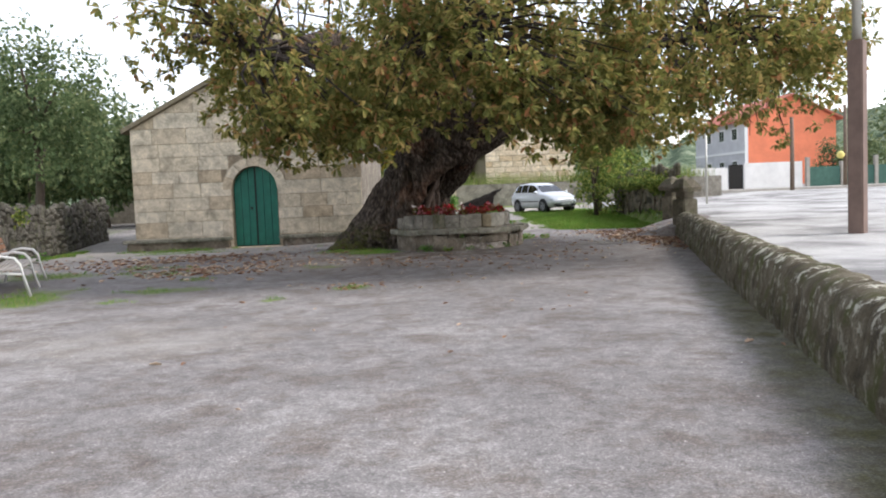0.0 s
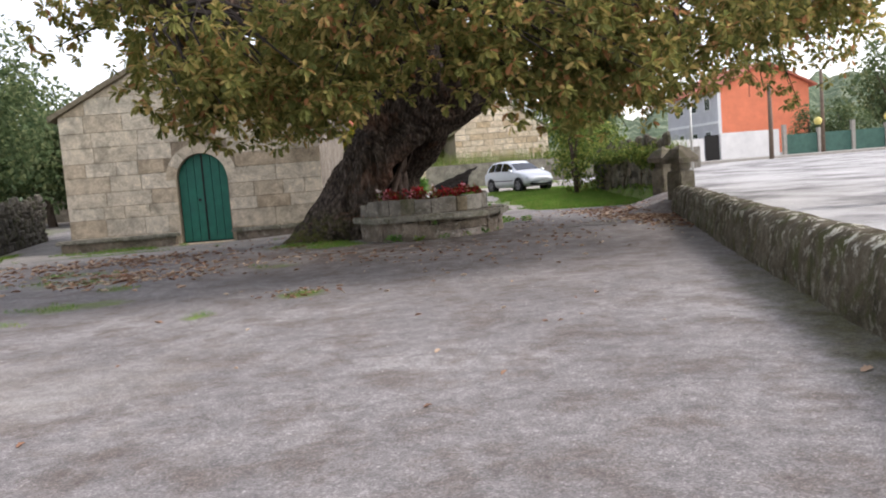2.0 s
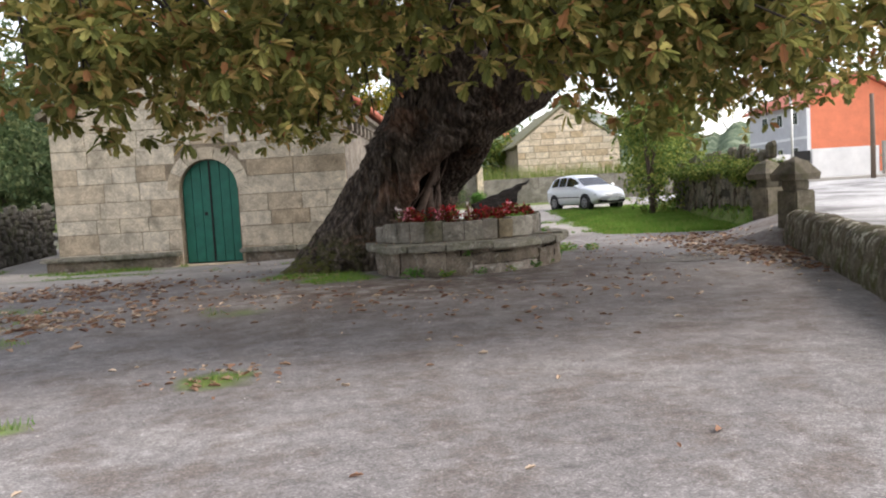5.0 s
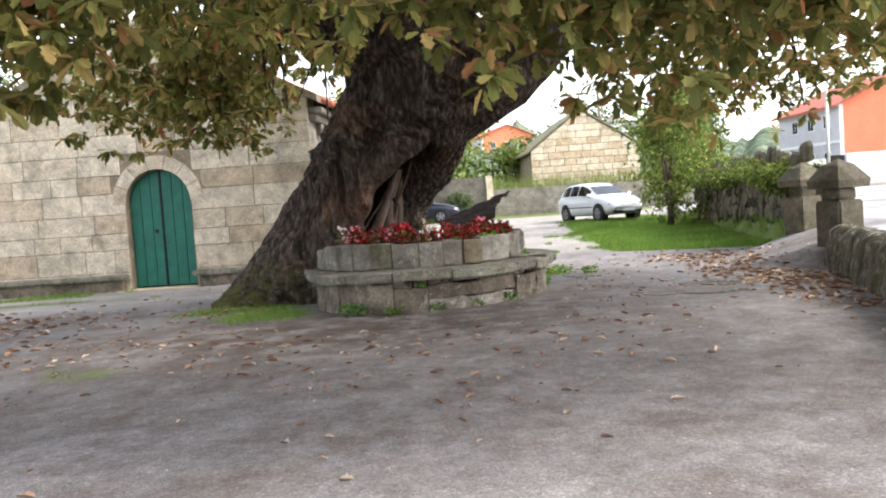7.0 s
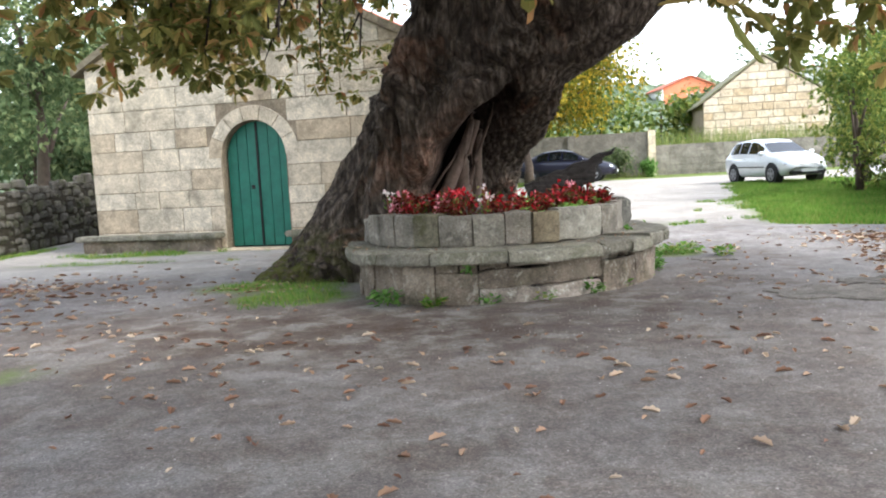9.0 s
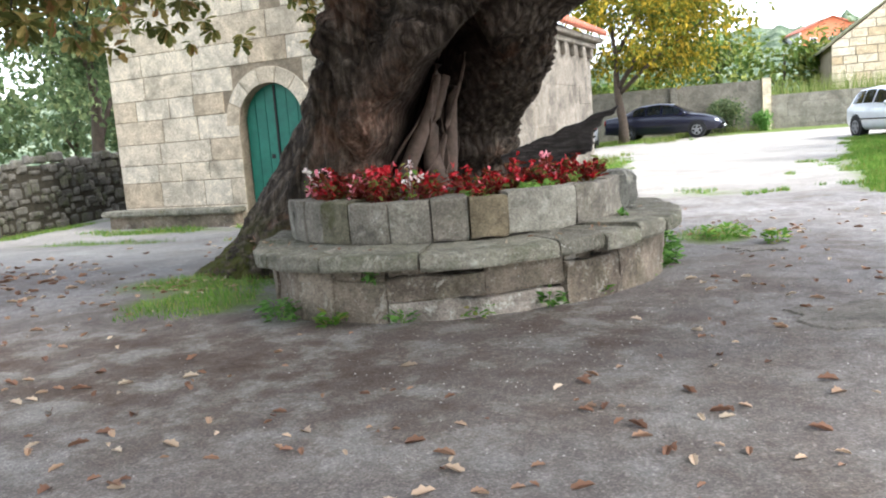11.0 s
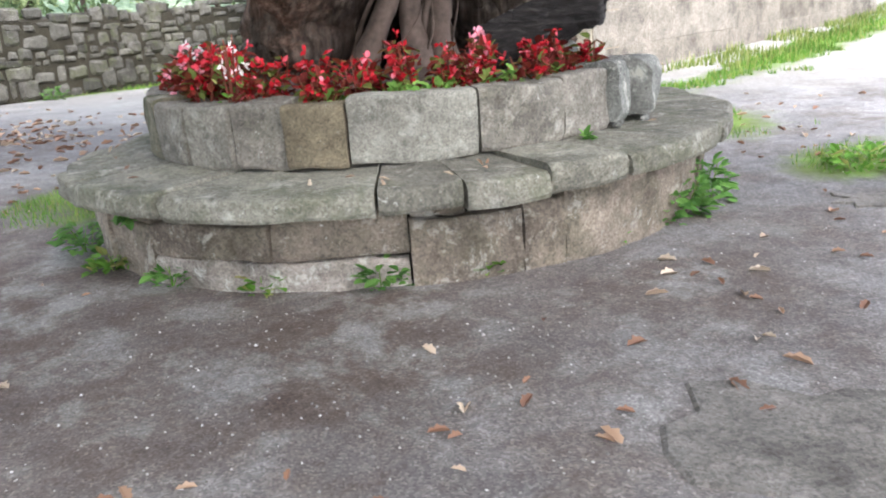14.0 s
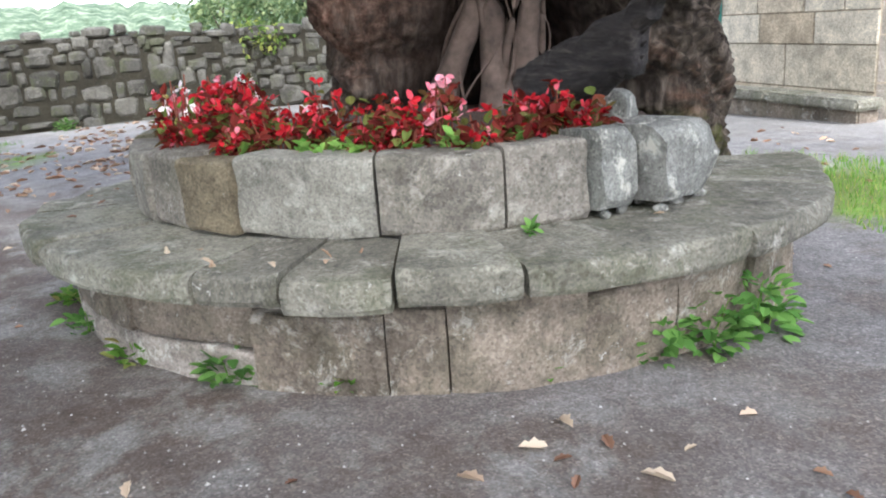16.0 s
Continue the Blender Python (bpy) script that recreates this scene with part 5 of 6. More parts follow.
HATCH = [(0.0, .42, .66, .70, .86, .66), (0.04, .30, .88, .95, .94, .72), (0.30, .26, .94, 1.30, .98, .70), (0.62, .23, .95, 1.42, 1.0, .70), (1.3, .21, .95, 1.46, 1.0, .71), (1.95, .21, .94, 1.42, 1.0, .69), (2.2, .21, .93, 1.33, 1.0, .69), (2.88, .21, .91, .97, .99, .80), (3.35, .23, .84, .89, .96, .78), (3.7, .27, .73, .78, .9, .72), (3.9, .34, .60, .64, .78, .62), (3.96, .40, .50, .53, .66, .55)]
SALOON = [(0.0, .45, .80, .84, .84, .70), (0.06, .32, .92, .96, .93, .76), (0.55, .26, .96, 1.02, .98, .78), (0.95, .24, .96, 1.15, 1.0, .70), (1.5, .22, .95, 1.38, 1.0, .66), (2.2, .21, .94, 1.43, 1.0, .67), (2.75, .21, .93, 1.36, 1.0, .66), (3.45, .21, .91, .97, .99, .80), (4.0, .24, .84, .88, .96, .80), (4.4, .28, .74, .77, .88, .72), (4.6, .36, .60, .63, .74, .62), (4.66, .42, .52, .54, .64, .54)]


def car(name, m, stations, hw, wheels, body_mat, label, ws, rs, sidewin):
    ob = thing(name, m, label, "car")

    def at(x):
        for s0, s1 in zip(stations, stations[1:]):
            if s0[0] <= x <= s1[0]:
                t = (x - s0[0]) / (s1[0] - s0[0])
                return [a + (b - a) * t for a, b in zip(s0, s1)]
        return list(stations[-1])
    xs = sorted(set([s[0] for s in stations] + [stations[-1][0] * i / 40 for i in range(41)]))
    bm = bmesh.new()
    rows = []
    for x in xs:
        _, zb, zl, zt, kw, kr = at(x)
        w = hw * kw
        sec = [(0, zb), (w * 0.86, zb), (w * 0.97, zb + 0.1), (w, (zb + zl) * 0.5), (w * 0.985, zl - 0.06), (w * 0.95, zl)]
        wr = hw * kr
        sec += [(w * 0.95 + (wr - w * 0.95) * 0.5, zl + (zt - zl) * 0.52), (wr, zt - 0.03 * min(1, (zt - zl) * 4)), (wr * 0.6, zt + 0.015), (0, zt + 0.025)]
        rows.append([bm.verts.new((x, y, z)) for y, z in sec] + [bm.verts.new((x, -y, z)) for y, z in sec[-2:0:-1]])
    n = len(rows[0])
    for r0, r1 in zip(rows, rows[1:]):
        for j in range(n):
            bm.faces.new((r0[j], r0[(j + 1) % n], r1[(j + 1) % n], r1[j]))
    bm.faces.new(rows[0])
    bm.faces.new(rows[-1])
    body = part("body", bm, body_mat, ob, smooth=True)

    def sidept(x, f, s, out=0.008):
        _, zb, zl, zt, kw, kr = at(x)
        a, b = hw * kw * 0.95, hw * kr
        return (x, s * (a + (b - a) * f + out), zl + (zt - zl) * f + out * 0.3)
    for s in (-1, 1):
        for x0, x1, f0a, f0b in sidewin:
            bm = bmesh.new()
            g = []
            for i in range(5):
                x = x0 + (x1 - x0) * i / 4
                top = 0.86
                _, zb, zl, zt, kw, kr = at(x)
                g.append([bm.verts.new(sidept(x, 0.1, s)), bm.verts.new(sidept(x, 0.5, s, 0.012)), bm.verts.new(sidept(x, top, s))])
            for a, b in zip(g, g[1:]):
                for j in (0, 1):
                    bm.faces.new((a[j], a[j + 1], b[j + 1], b[j]))
            part("side_window", bm, M_CARGLASS, ob, smooth=True)
        part("door_handle", boxes((1.35, 1.55, min(s * hw * 0.99, s * hw * 1.02), max(s * hw * 0.99, s * hw * 1.02), 0.8, 0.83)), body_mat, ob)
        part("side_rub_strip", boxes((1.0, 2.75, min(s * hw * 0.985, s * hw * 1.012), max(s * hw * 0.985, s * hw * 1.012), 0.52, 0.56)), M_BLACKTRIM, ob)
        bm = bmesh.new()
        bmesh.ops.create_uvsphere(bm, u_segments=12, v_segments=8, radius=1, matrix=pose(ws[1] - 0.2, s * (hw + 0.07), 0.98) @ Matrix.Diagonal((0.07, 0.1, 0.075, 1)))
        part("wing_mirror", bm, body_mat, ob, smooth=True)
        for x in wheels:
            bm = bmesh.new()
            tube(bm, [(x, s * (hw - 0.19), 0.3), (x, s * (hw - 0.17), 0.3), (x, s * (hw - 0.02), 0.3), (x, s * (hw + 0.005), 0.3)], [0.26, 0.3, 0.3, 0.27], 22)
            wh = part("wheel", bm, M_TYRE, ob, "dark tyre", True)
            bm = bmesh.new()
            for q in range(5):
                box(bm, 0.03, 0.19, -0.035, 0.035, -0.008, 0.008, m=pose(x, s * (hw + 0.012), 0.3, 90) @ pose(0, 0, 0, 0, 0, 72 * q + 18))
            bmesh.ops.create_cone(bm, cap_ends=True, segments=18, radius1=0.05, radius2=0.05, depth=0.02, matrix=pose(x, s * (hw + 0.012), 0.3, 90))
            for q in range(20):
                box(bm, 0.17, 0.2, -0.034, 0.034, -0.008, 0.008, m=pose(x, s * (hw + 0.012), 0.3, 90) @ pose(0, 0, 0, 0, 0, 18 * q))
            part("rim", bm, M_RIM, wh, "five-spoke alloy rim")
            # black disc flush with the body, painted-in shade of the wheel well
            bm = bmesh.new()
            tube(bm, [(x, s * (hw - 0.25), 0.33), (x, s * (hw + 0.003), 0.33)], [0.36, 0.355], 24)
            part("wheel_arch", bm, M_BLACKTRIM, ob)
    for nm, (x0, x1), m_ in (("windscreen", ws, M_CARGLASS), ("rear_window", rs, M_CARGLASS)):
        bm = bmesh.new()
        g = []
        for i in range(6):
            x = x0 + (x1 - x0) * (0.06 + 0.88 * i / 5)
            _, zb, zl, zt, kw, kr = at(x)
            wr = hw * kr * 0.93
            nx = 0.01 if nm == "windscreen" else -0.01
            g.append([bm.verts.new((x + nx, y * wr, zt + 0.033 - 0.015 * abs(y))) for y in (-1, -0.5, 0, 0.5, 1)])
        for a, b in zip(g, g[1:]):
            for j in range(4):
                bm.faces.new((a[j], a[j + 1], b[j + 1], b[j]))
        part(nm, bm, m_, ob, smooth=True)
    L = stations[-1][0]
    _, zb, zl, zt, kw, kr = at(L - 0.16)
    for s in (-1, 1):
        bm = bmesh.new()
        bmesh.ops.create_uvsphere(bm, u_segments=14, v_segments=8, radius=1, matrix=pose(L - 0.26, s * hw * 0.68, zl - 0.04, 0, 12, -s * 24) @ Matrix.Diagonal((0.16, 0.17, 0.085, 1)))
        part("headlight", bm, M_LAMPGLASS, ob, "clear headlamp", True)
        bm = boxes((-0.012, 0.16, min(s * hw * 0.72, s * hw * 0.9), max(s * hw * 0.72, s * hw * 0.9), 0.66, 0.92), bevel=0.03)
        part("tail_light", bm, M_TAIL, ob, "red tail lamp", True)
    part("grille", boxes((L - 0.1, L - 0.02, -hw * 0.4, hw * 0.4, 0.5, 0.62), bevel=0.02), M_BLACKTRIM, ob)
    part("front_bumper", boxes((L - 0.3, L + 0.03, -hw * 0.74, hw * 0.74, 0.28, 0.44), bevel=0.05), M_BLACKTRIM, ob)
    part("number_plate", boxes((L + 0.032, L + 0.042, -0.26, 0.26, 0.36, 0.47)), M_PLATE, ob)
    part("rear_bumper", boxes((-0.04, 0.22, -hw * 0.86, hw * 0.86, 0.3, 0.52), bevel=0.05), body_mat, ob)
    part("rear_plate", boxes((-0.052, -0.042, -0.26, 0.26, 0.56, 0.67)), M_PLATE, ob)
    return ob


def carpose(x, y, head, along, aside):
    m = pose(x, y, 0, 0, 0, head) @ pose(-along, aside, 0)
    p = m @ Vector((2, 0, 0))
    return pose(0, 0, land(p.x, p.y) + 0.005) @ m


car("hatchback_car", carpose(9.15, 38.9, -71.5, 3.16, 0.8), HATCH, 0.82, (0.72, 3.16), paint("silver_white_paint", srgb(222, 226, 228)), "silver-white five-door hatchback parked on the gravel", (2.2, 2.88), (0.04, 0.3), [(0.4, 1.0, 0, 0), (1.06, 1.6, 0, 0), (1.68, 2.5, 0, 0)])
car("saloon_car", carpose(3.5, 47.6, -6, 3.72, 0.85), SALOON, 0.86, (0.95, 3.72), paint("dark_blue_paint", srgb(20, 22, 44)), "dark blue saloon parked under a tree", (2.75, 3.45), (0.95, 1.5), [(1.2, 1.7, 0, 0), (1.78, 2.3, 0, 0), (2.38, 3.05, 0, 0)])
car("grey_car", carpose(-0.75, 44.6, 103, 0, 0), HATCH, 0.84, (0.72, 3.16), paint("grey_paint", srgb(132, 134, 138)), "grey car parked beside the dark saloon", (2.2, 2.88), (0.04, 0.3), [(0.4, 1.0, 0, 0), (1.06, 1.6, 0, 0), (1.68, 2.5, 0, 0)])


# ---- trees and bushes ----
DIAMOND = [(0.0, 0.0), (0.3, 0.5), (0.0, 1.0), (-0.3, 0.5)]


def leafy(name, x, y, label, category, mat, h, spread, n, leaf, trunk_r, base=0.35, seed=1, group="", squash=1.0, per=14, dense=0.75, off=0.0):
    rng = random.Random(seed)
    z0 = land(x, y)
    ob = thing(name, pose(x, y, z0), label, category, group)
    bm = bmesh.new()
    lean = Vector((rng.uniform(-.06, .06), rng.uniform(-.06, .06), 1))
    tube(bm, [lean * (h * 0.72 * i / 6) + Vector((0.05 * math.sin(i * 2 + seed), 0.05 * math.cos(i * 1.7), -0.1 if i == 0 else 0)) for i in range(7)], [trunk_r * (1.25 if i == 0 else 1 - 0.13 * i) for i in range(7)], 9, 0.2, rng)
    part("trunk", bm, M_BARKPLAIN, ob, smooth=True)
    v, f = [], []
    cz = h * (base + (1 - base) * 0.5)
    rz = h * (1 - base) * 0.55
    lobes = [(rdir(rng) * rng.uniform(0.35, 0.75), rng.uniform(0.32, 0.55)) for _ in range(15)]
    for i in range(5):
        d = lobes[i][0]
        bm = bmesh.new()
        a = lean * (h * rng.uniform(base * 0.7, 0.55))
        b = Vector((d.x * spread + off, d.y * spread, cz + d.z * rz))
        tube(bm, [a, a.lerp(b, 0.5) + Vector((0, 0, 0.1 * h * 0.3)), b], [trunk_r * 0.5, trunk_r * 0.3, 0.015], 6, 0.2, rng)
        part("branch", bm, M_BARKPLAIN, ob, smooth=True)
    for _ in range(n):
        c, r = rng.choice(lobes)
        q = c + rdir(rng) * r * (rng.random() ** 0.4)
        if noise.noise(q * 3.1 + Vector((seed, 0, 0))) < -dense * 0.35:
            continue
        p = Vector((q.x * spread + off, q.y * spread, cz + q.z * rz * squash))
        if p.z < h * base * 0.55:
            continue
        out = Vector((q.x, q.y, q.z * 0.5 - 0.3)).normalized()
        for k in range(per):
            d = (out * 0.6 + rdir(rng)).normalized()
            leaf_into(v, f, p + rdir(rng) * leaf * 1.5, d, (Vector((0, 0, 1)) + rdir(rng) * 0.7).normalized(), leaf * rng.uniform(0.7, 1.3), DIAMOND)
    raw("crown", v, f, mat, ob)
    return ob


M_BARKPLAIN = plain("grey_brown_bark", srgb(84, 72, 62), 0.92, vary=0.6, scale=8, bump=0.6)
leafy("yard_tree", 0.75, 46.7, "small tree with yellowing leaves in the parking yard", "tree", M_YELLOWLEAF, 7.0, 4.4, 1100, 0.2, 0.2, 0.34, 31, off=1.1)
leafy("gate_bush", 10.2, 33.6, "leafy shrub tree growing beside the old wall", "bush", M_BUSHLEAF, 3.9, 2.0, 330, 0.14, 0.1, 0.05, 32, squash=1.15)
leafy("gate_bush", 11.4, 37.0, "leafy shrub tree growing behind the old wall", "bush", M_BUSHLEAF, 4.6, 1.9, 280, 0.17, 0.12, 0.16, 33)
leafy("wall_tree", -11.6, 31.6, "dark broadleaf tree behind the field wall", "tree", M_DARKLEAF, 8.0, 3.0, 560, 0.2, 0.22, 0.22, 34)
for i, (x, y, h, s) in enumerate(((-17, 45, 9.5, 4.0), (-20, 48, 10.5, 4.2), (-23.5, 47, 10.0, 4.2), (-22, 55, 12, 4.8), (-26.5, 56, 12, 4.8), (-29.5, 59, 12, 5), (-18, 57, 11.5, 4.6), (-13.5, 46, 9.0, 3.6), (-9.8, 46, 8.0, 3.4), (-34, 60, 13, 5))):
    leafy("field_tree", x, y, "dark green broadleaf tree in the field behind the wall", "tree", M_DARKLEAF, h * 0.8, s, 430, 0.34, 0.2, 0.08, 40 + i, "trees behind the field wall")
for i in range(14):
    x = -30 - 7 * i
    leafy("far_tree", x, 70 - 2.6 * i, "hazy far tree at the field edge", "tree", M_DARKLEAF, 8 + (i * 7) % 4, 5.5, 130, 0.8, 0.3, 0.02, 120 + i, "far trees at the field edge", per=8)
for i, (x, y, h, s) in enumerate(((24, 75, 9, 4.0), (30, 88, 11, 4.8), (20, 92, 10, 4.8), (58, 78, 11, 5), (66, 72, 12, 5.5), (75, 66, 12, 6), (14, 84, 7, 3.6), (52, 95, 13, 6), (85, 60, 13, 6))):
    leafy("roadside_tree", x, y, "dense green tree beyond the road", "tree", M_DARKLEAF, h, s, 420, 0.45, 0.25, 0.1, 60 + i, "trees beyond the road", per=10)
for i, (x, y, h, s) in enumerate(((41.5, 66.5, 3.6, 2.0), (45, 67, 4.2, 2.4), (52, 66.5, 2.6, 2.0), (57, 66, 2.4, 2.2), (62, 65, 2.4, 2.4), (21, 64, 4.2, 2.2))):
    leafy("garden_shrub", x, y, "rounded green garden shrub behind the fence", "shrub", M_DARKLEAF, h, s, 300, 0.25, 0.1, 0.05, 80 + i, "garden shrubs", per=9)
leafy("yard_shrub", 4.6, 50.2, "low green shrub against the back wall", "shrub", M_DARKLEAF, 1.5, 0.8, 220, 0.11, 0.05, 0.05, 90)
leafy("yard_shrub", 6.0, 50.0, "small weedy shrub against the wall post", "shrub", M_WEED, 0.8, 0.45, 120, 0.1, 0.03, 0.05, 91)
leafy("wall_ivy", -7.9, 15.6, "leafy climber spilling over the field wall", "climber", M_BUSHLEAF, 2.0, 1.2, 420, 0.11, 0.05, 0.02, 92)
for i, (x, y) in enumerate(((10.0, 25.2), (10.45, 27.4), (10.8, 29.8), (11.15, 32.0))):
    leafy("wall_ivy", x, y, "green ivy hanging over the old stone wall", "ivy", M_BUSHLEAF, 1.5, 1.0, 190, 0.085, 0.03, 0.58, 170 + i, "ivy on the gate wall")
leafy("wall_fern", -9.3, 21.6, "bright green weeds behind the field wall", "weeds", M_BUSHLEAF, 1.8, 0.8, 160, 0.11, 0.03, 0.3, 93)
for i in range(11):
    leafy("hedge_tree", -14 + 3.6 * i, 60 + (i * 5) % 9, "pale green tree behind the yard wall", "tree", M_BUSHLEAF, 3.4 + (i * 3) % 4 * 0.8, 2.6, 150, 0.4, 0.12, 0.04, 150 + i, "trees behind the yard wall", per=9)


def hills():
    m = Mat("wooded_hillside", 0.95, spec=0.1)
    w = m.world_co()
    m.colour(m.ramp(m.noise(0.22, 8, 0.8, w), (0.36, srgb(62, 78, 60)), (0.5, srgb(100, 114, 90)), (0.62, srgb(150, 158, 132))))
    m.bump(m.noise(0.5, 6, 0.85, w), 0.7, 1.0)
    for nm, (a0, a1), d, hh in (("backdrop_hill_1", (20, 160), 130, 24), ("backdrop_hill_2", (120, 250), 190, 16), ("backdrop_hill_3", (-70, 40), 230, 26)):
        verts, faces = [], []
        nA = 420
        for i in range(nA + 1):
            a = radians(a0 + (a1 - a0) * i / nA)
            top = hh * (0.75 + 0.4 * noise.noise(Vector((a * 3, d, 0))) + 0.1 * noise.noise(Vector((a * 22, d, 3))) + 0.1 * noise.noise(Vector((a * 60, d, 9))) + 0.07 * noise.noise(Vector((a * 170, d, 9))))
            for j in range(31):
                t = j / 30
                r = d + 90 * t
                p = Vector((r * math.cos(a), 20 + r * math.sin(a), 0))
                lump = 1.0 * noise.noise(p * 0.11) + 0.5 * noise.noise(p * 0.3)
                verts.append((p.x, p.y, top * math.sin(t * math.pi / 2) + lump * smooth(0.0, 0.15, t)))
        for i in range(nA):
            for j in range(30):
                k = i * 31 + j
                faces.append((k, k + 31, k + 32, k + 1))
        tagged(raw(nm, verts, faces, m.m, smooth=True), "far wooded green hillside", "hill", kind="structure")


hills()


# ---- charred broken limb lying out of the hollow ----
def charred_log():
    rng = random.Random(4)
    ob = thing("fallen_limb", Matrix.Identity(4), "charred split limb jutting from the hollow over the planter", "log")
    a, b = Vector((2.78, 20.95, 1.1)), Vector((3.86, 21.09, 1.48))
    d = (b - a).normalized()
    s = Vector((0.13, -1, 0.0)).normalized()
    up = s.cross(d)
    if up.z < 0:
        up = -up
    bm = bmesh.new()
    rows = []
    N = 40
    for i in range(N + 1):
        t = i / N
        # a split slab: straight along the top, broken off in steps below
        deep = 0.33 - 0.06 * t
        deep *= 1 - 0.55 * smooth(0.68, 0.76, t) - 0.25 * smooth(0.82, 0.87, t) - 0.14 * smooth(0.93, 1.0, t)
        deep += 0.02 * noise.noise(Vector((t * 30, 5, 0)))
        wide = 0.11 * (1 - 0.6 * t) + 0.01 * noise.noise(Vector((t * 12, 2, 0)))
        top = a.lerp(b, t) + up * (0.02 * noise.noise(Vector((t * 8, 1, 2))) + 0.012 * noise.noise(Vector((t * 34, 3, 2))))
        ring = []
        for k in range(16):
            th = 2 * math.pi * k / 16
            r = 1 + 0.22 * noise.noise(Vector((t * 3, k * 1.7, 3)))
            cs, sn = math.cos(th), math.sin(th)
            ring.append(bm.verts.new(top + s * (math.copysign(abs(cs) ** 0.6, cs) * wide * r) + up * ((math.copysign(abs(sn) ** 0.7, sn) - 1) * 0.5 * deep)))
        rows.append(ring)
    for r0, r1 in zip(rows, rows[1:]):
        for k in range(16):
            bm.faces.new((r0[k], r0[(k + 1) % 16], r1[(k + 1) % 16], r1[k]))
    bm.faces.new(rows[0])
    bm.faces.new(rows[-1])
    part("shaft", bm, M_LOG, ob)
    for k in range(4):
        bm = bmesh.new()
        q = a.lerp(b, 0.6 + 0.02 * k) - up * (0.25 - 0.05 * k)
        tube(bm, [q, q + d * 0.08 + up * 0.01, q + d * (0.15 + 0.01 * k) + up * 0.02], [0.035, 0.022, 0.004], 5, 0.3, rng)
        part("splinter", bm, M_LOG, ob)


charred_log()


# ---- flowers in the planter ----
PETAL = [(0.0, 0.0), (0.3, 0.35), (0.25, 0.75), (0.0, 0.95), (-0.25, 0.75), (-0.3, 0.35)]
BROAD = [(0.0, 0.0), (0.26, 0.2), (0.34, 0.5), (0.2, 0.82), (0.0, 1.0), (-0.2, 0.82), (-0.34, 0.5), (-0.26, 0.2)]


def flower_plant(name, p, h, w, leaf_m, petal_m, rng, label, blooms, leaves=85, leafsize=0.058):
    ob = thing(name, pose(p.x, p.y, p.z, 0, 0, rng.uniform(0, 360)), label, "flower", "planter flowers")
    bm = bmesh.new()
    tips = []
    for i in range(7):
        t = Vector((rng.uniform(-w, w), rng.uniform(-w, w), h * rng.uniform(0.65, 1.0)))
        tube(bm, [(0.3 * t.x, 0.3 * t.y, -0.03), (t.x * 0.7, t.y * 0.7, t.z * 0.55), t], [0.006, 0.005, 0.003], 4)
        tips.append(t)
    tagged(part("stem", bm, M_STEM, ob), kind="stuff")
    v, f = [], []
    for i in range(leaves):
        t = rng.choice(tips)
        c = Vector((t.x * 0.85, t.y * 0.85, t.z * rng.uniform(0.12, 0.95))) + rdir(rng) * 0.035
        d = (Vector((c.x, c.y, 0.02)).normalized() * 0.8 + rdir(rng) * 0.8).normalized()
        leaf_into(v, f, c, d, (Vector((0, 0, 1)) + rdir(rng) * 0.5).normalized(), leafsize * rng.uniform(0.7, 1.3), BROAD)
    raw("foliage", v, f, leaf_m, ob)
    if blooms:
        v, f = [], []
        for i in range(blooms):
            t = rng.choice(tips)
            c = Vector((t.x, t.y, t.z * rng.uniform(0.45, 1.08))) + rdir(rng) * 0.035
            ax = (rdir(rng) + Vector((0, 0, 0.5))).normalized()
            for k in range(4):
                d = (rdir(rng) + ax * 0.3).normalized()
                leaf_into(v, f, c, d, ax, rng.uniform(0.03, 0.05), PETAL)
        raw("blossom", v, f, petal_m, ob)["label"] = "small bright blossoms"
    return ob


M_STEM = plain("reddish_stem", srgb(120, 62, 44), 0.7, vary=0.3)
M_SUCC = leaf_mat("pale_green_leaves", ((0.0, srgb(98, 140, 60)), (1.0, srgb(150, 186, 96))), 0.3)


def flowers():
    rng = random.Random(14)
    for row, (r0, n) in enumerate(((1.12, 15), (0.92, 12))):
        for i in range(n):
            a = 216 + (388 - 216) * (i + 0.5 * row + rng.uniform(-0.25, 0.25)) / n
            if row == 0 and 316 < a < 330 and rng.random() < 0.7:
                continue
            R = upright_r(a) - 0.16 - (1.2 - r0) + rng.uniform(-0.05, 0.05)
            p = Vector((C[0] + R * math.cos(radians(a)), C[1] + R * math.sin(radians(a)), 0.80))
            h = rng.uniform(0.19, 0.31) + 0.07 * row
            kind = rng.random()
            if kind < 0.8:
                flower_plant("begonia", p, h, 0.085, M_BEGONIA, M_FLOWER, rng, "bushy red begonia with bronze leaves in the planter", rng.randint(10, 20))
            elif kind < 0.94:
                flower_plant("begonia", p, h + 0.05, 0.09, M_BEGONIA, M_PINK, rng, "pink-flowered begonia with bronze leaves in the planter", rng.randint(14, 22))
            else:
                flower_plant("white_flower", p, h + 0.1, 0.05, M_GRASS, M_WHITEFLOWER, rng, "tall thin white flower in the planter", 7, 20, 0.04)
    for a in (300, 319, 323, 327, 331, 335, 338, 349, 358):
        R = upright_r(a) - 0.22
        p = Vector((C[0] + R * math.cos(radians(a)), C[1] + R * math.sin(radians(a)), 0.81))
        flower_plant("rosette_plant", p, 0.09, 0.07, M_SUCC, None, rng, "low pale green rosette plant in the planter", 0, 34, 0.06)


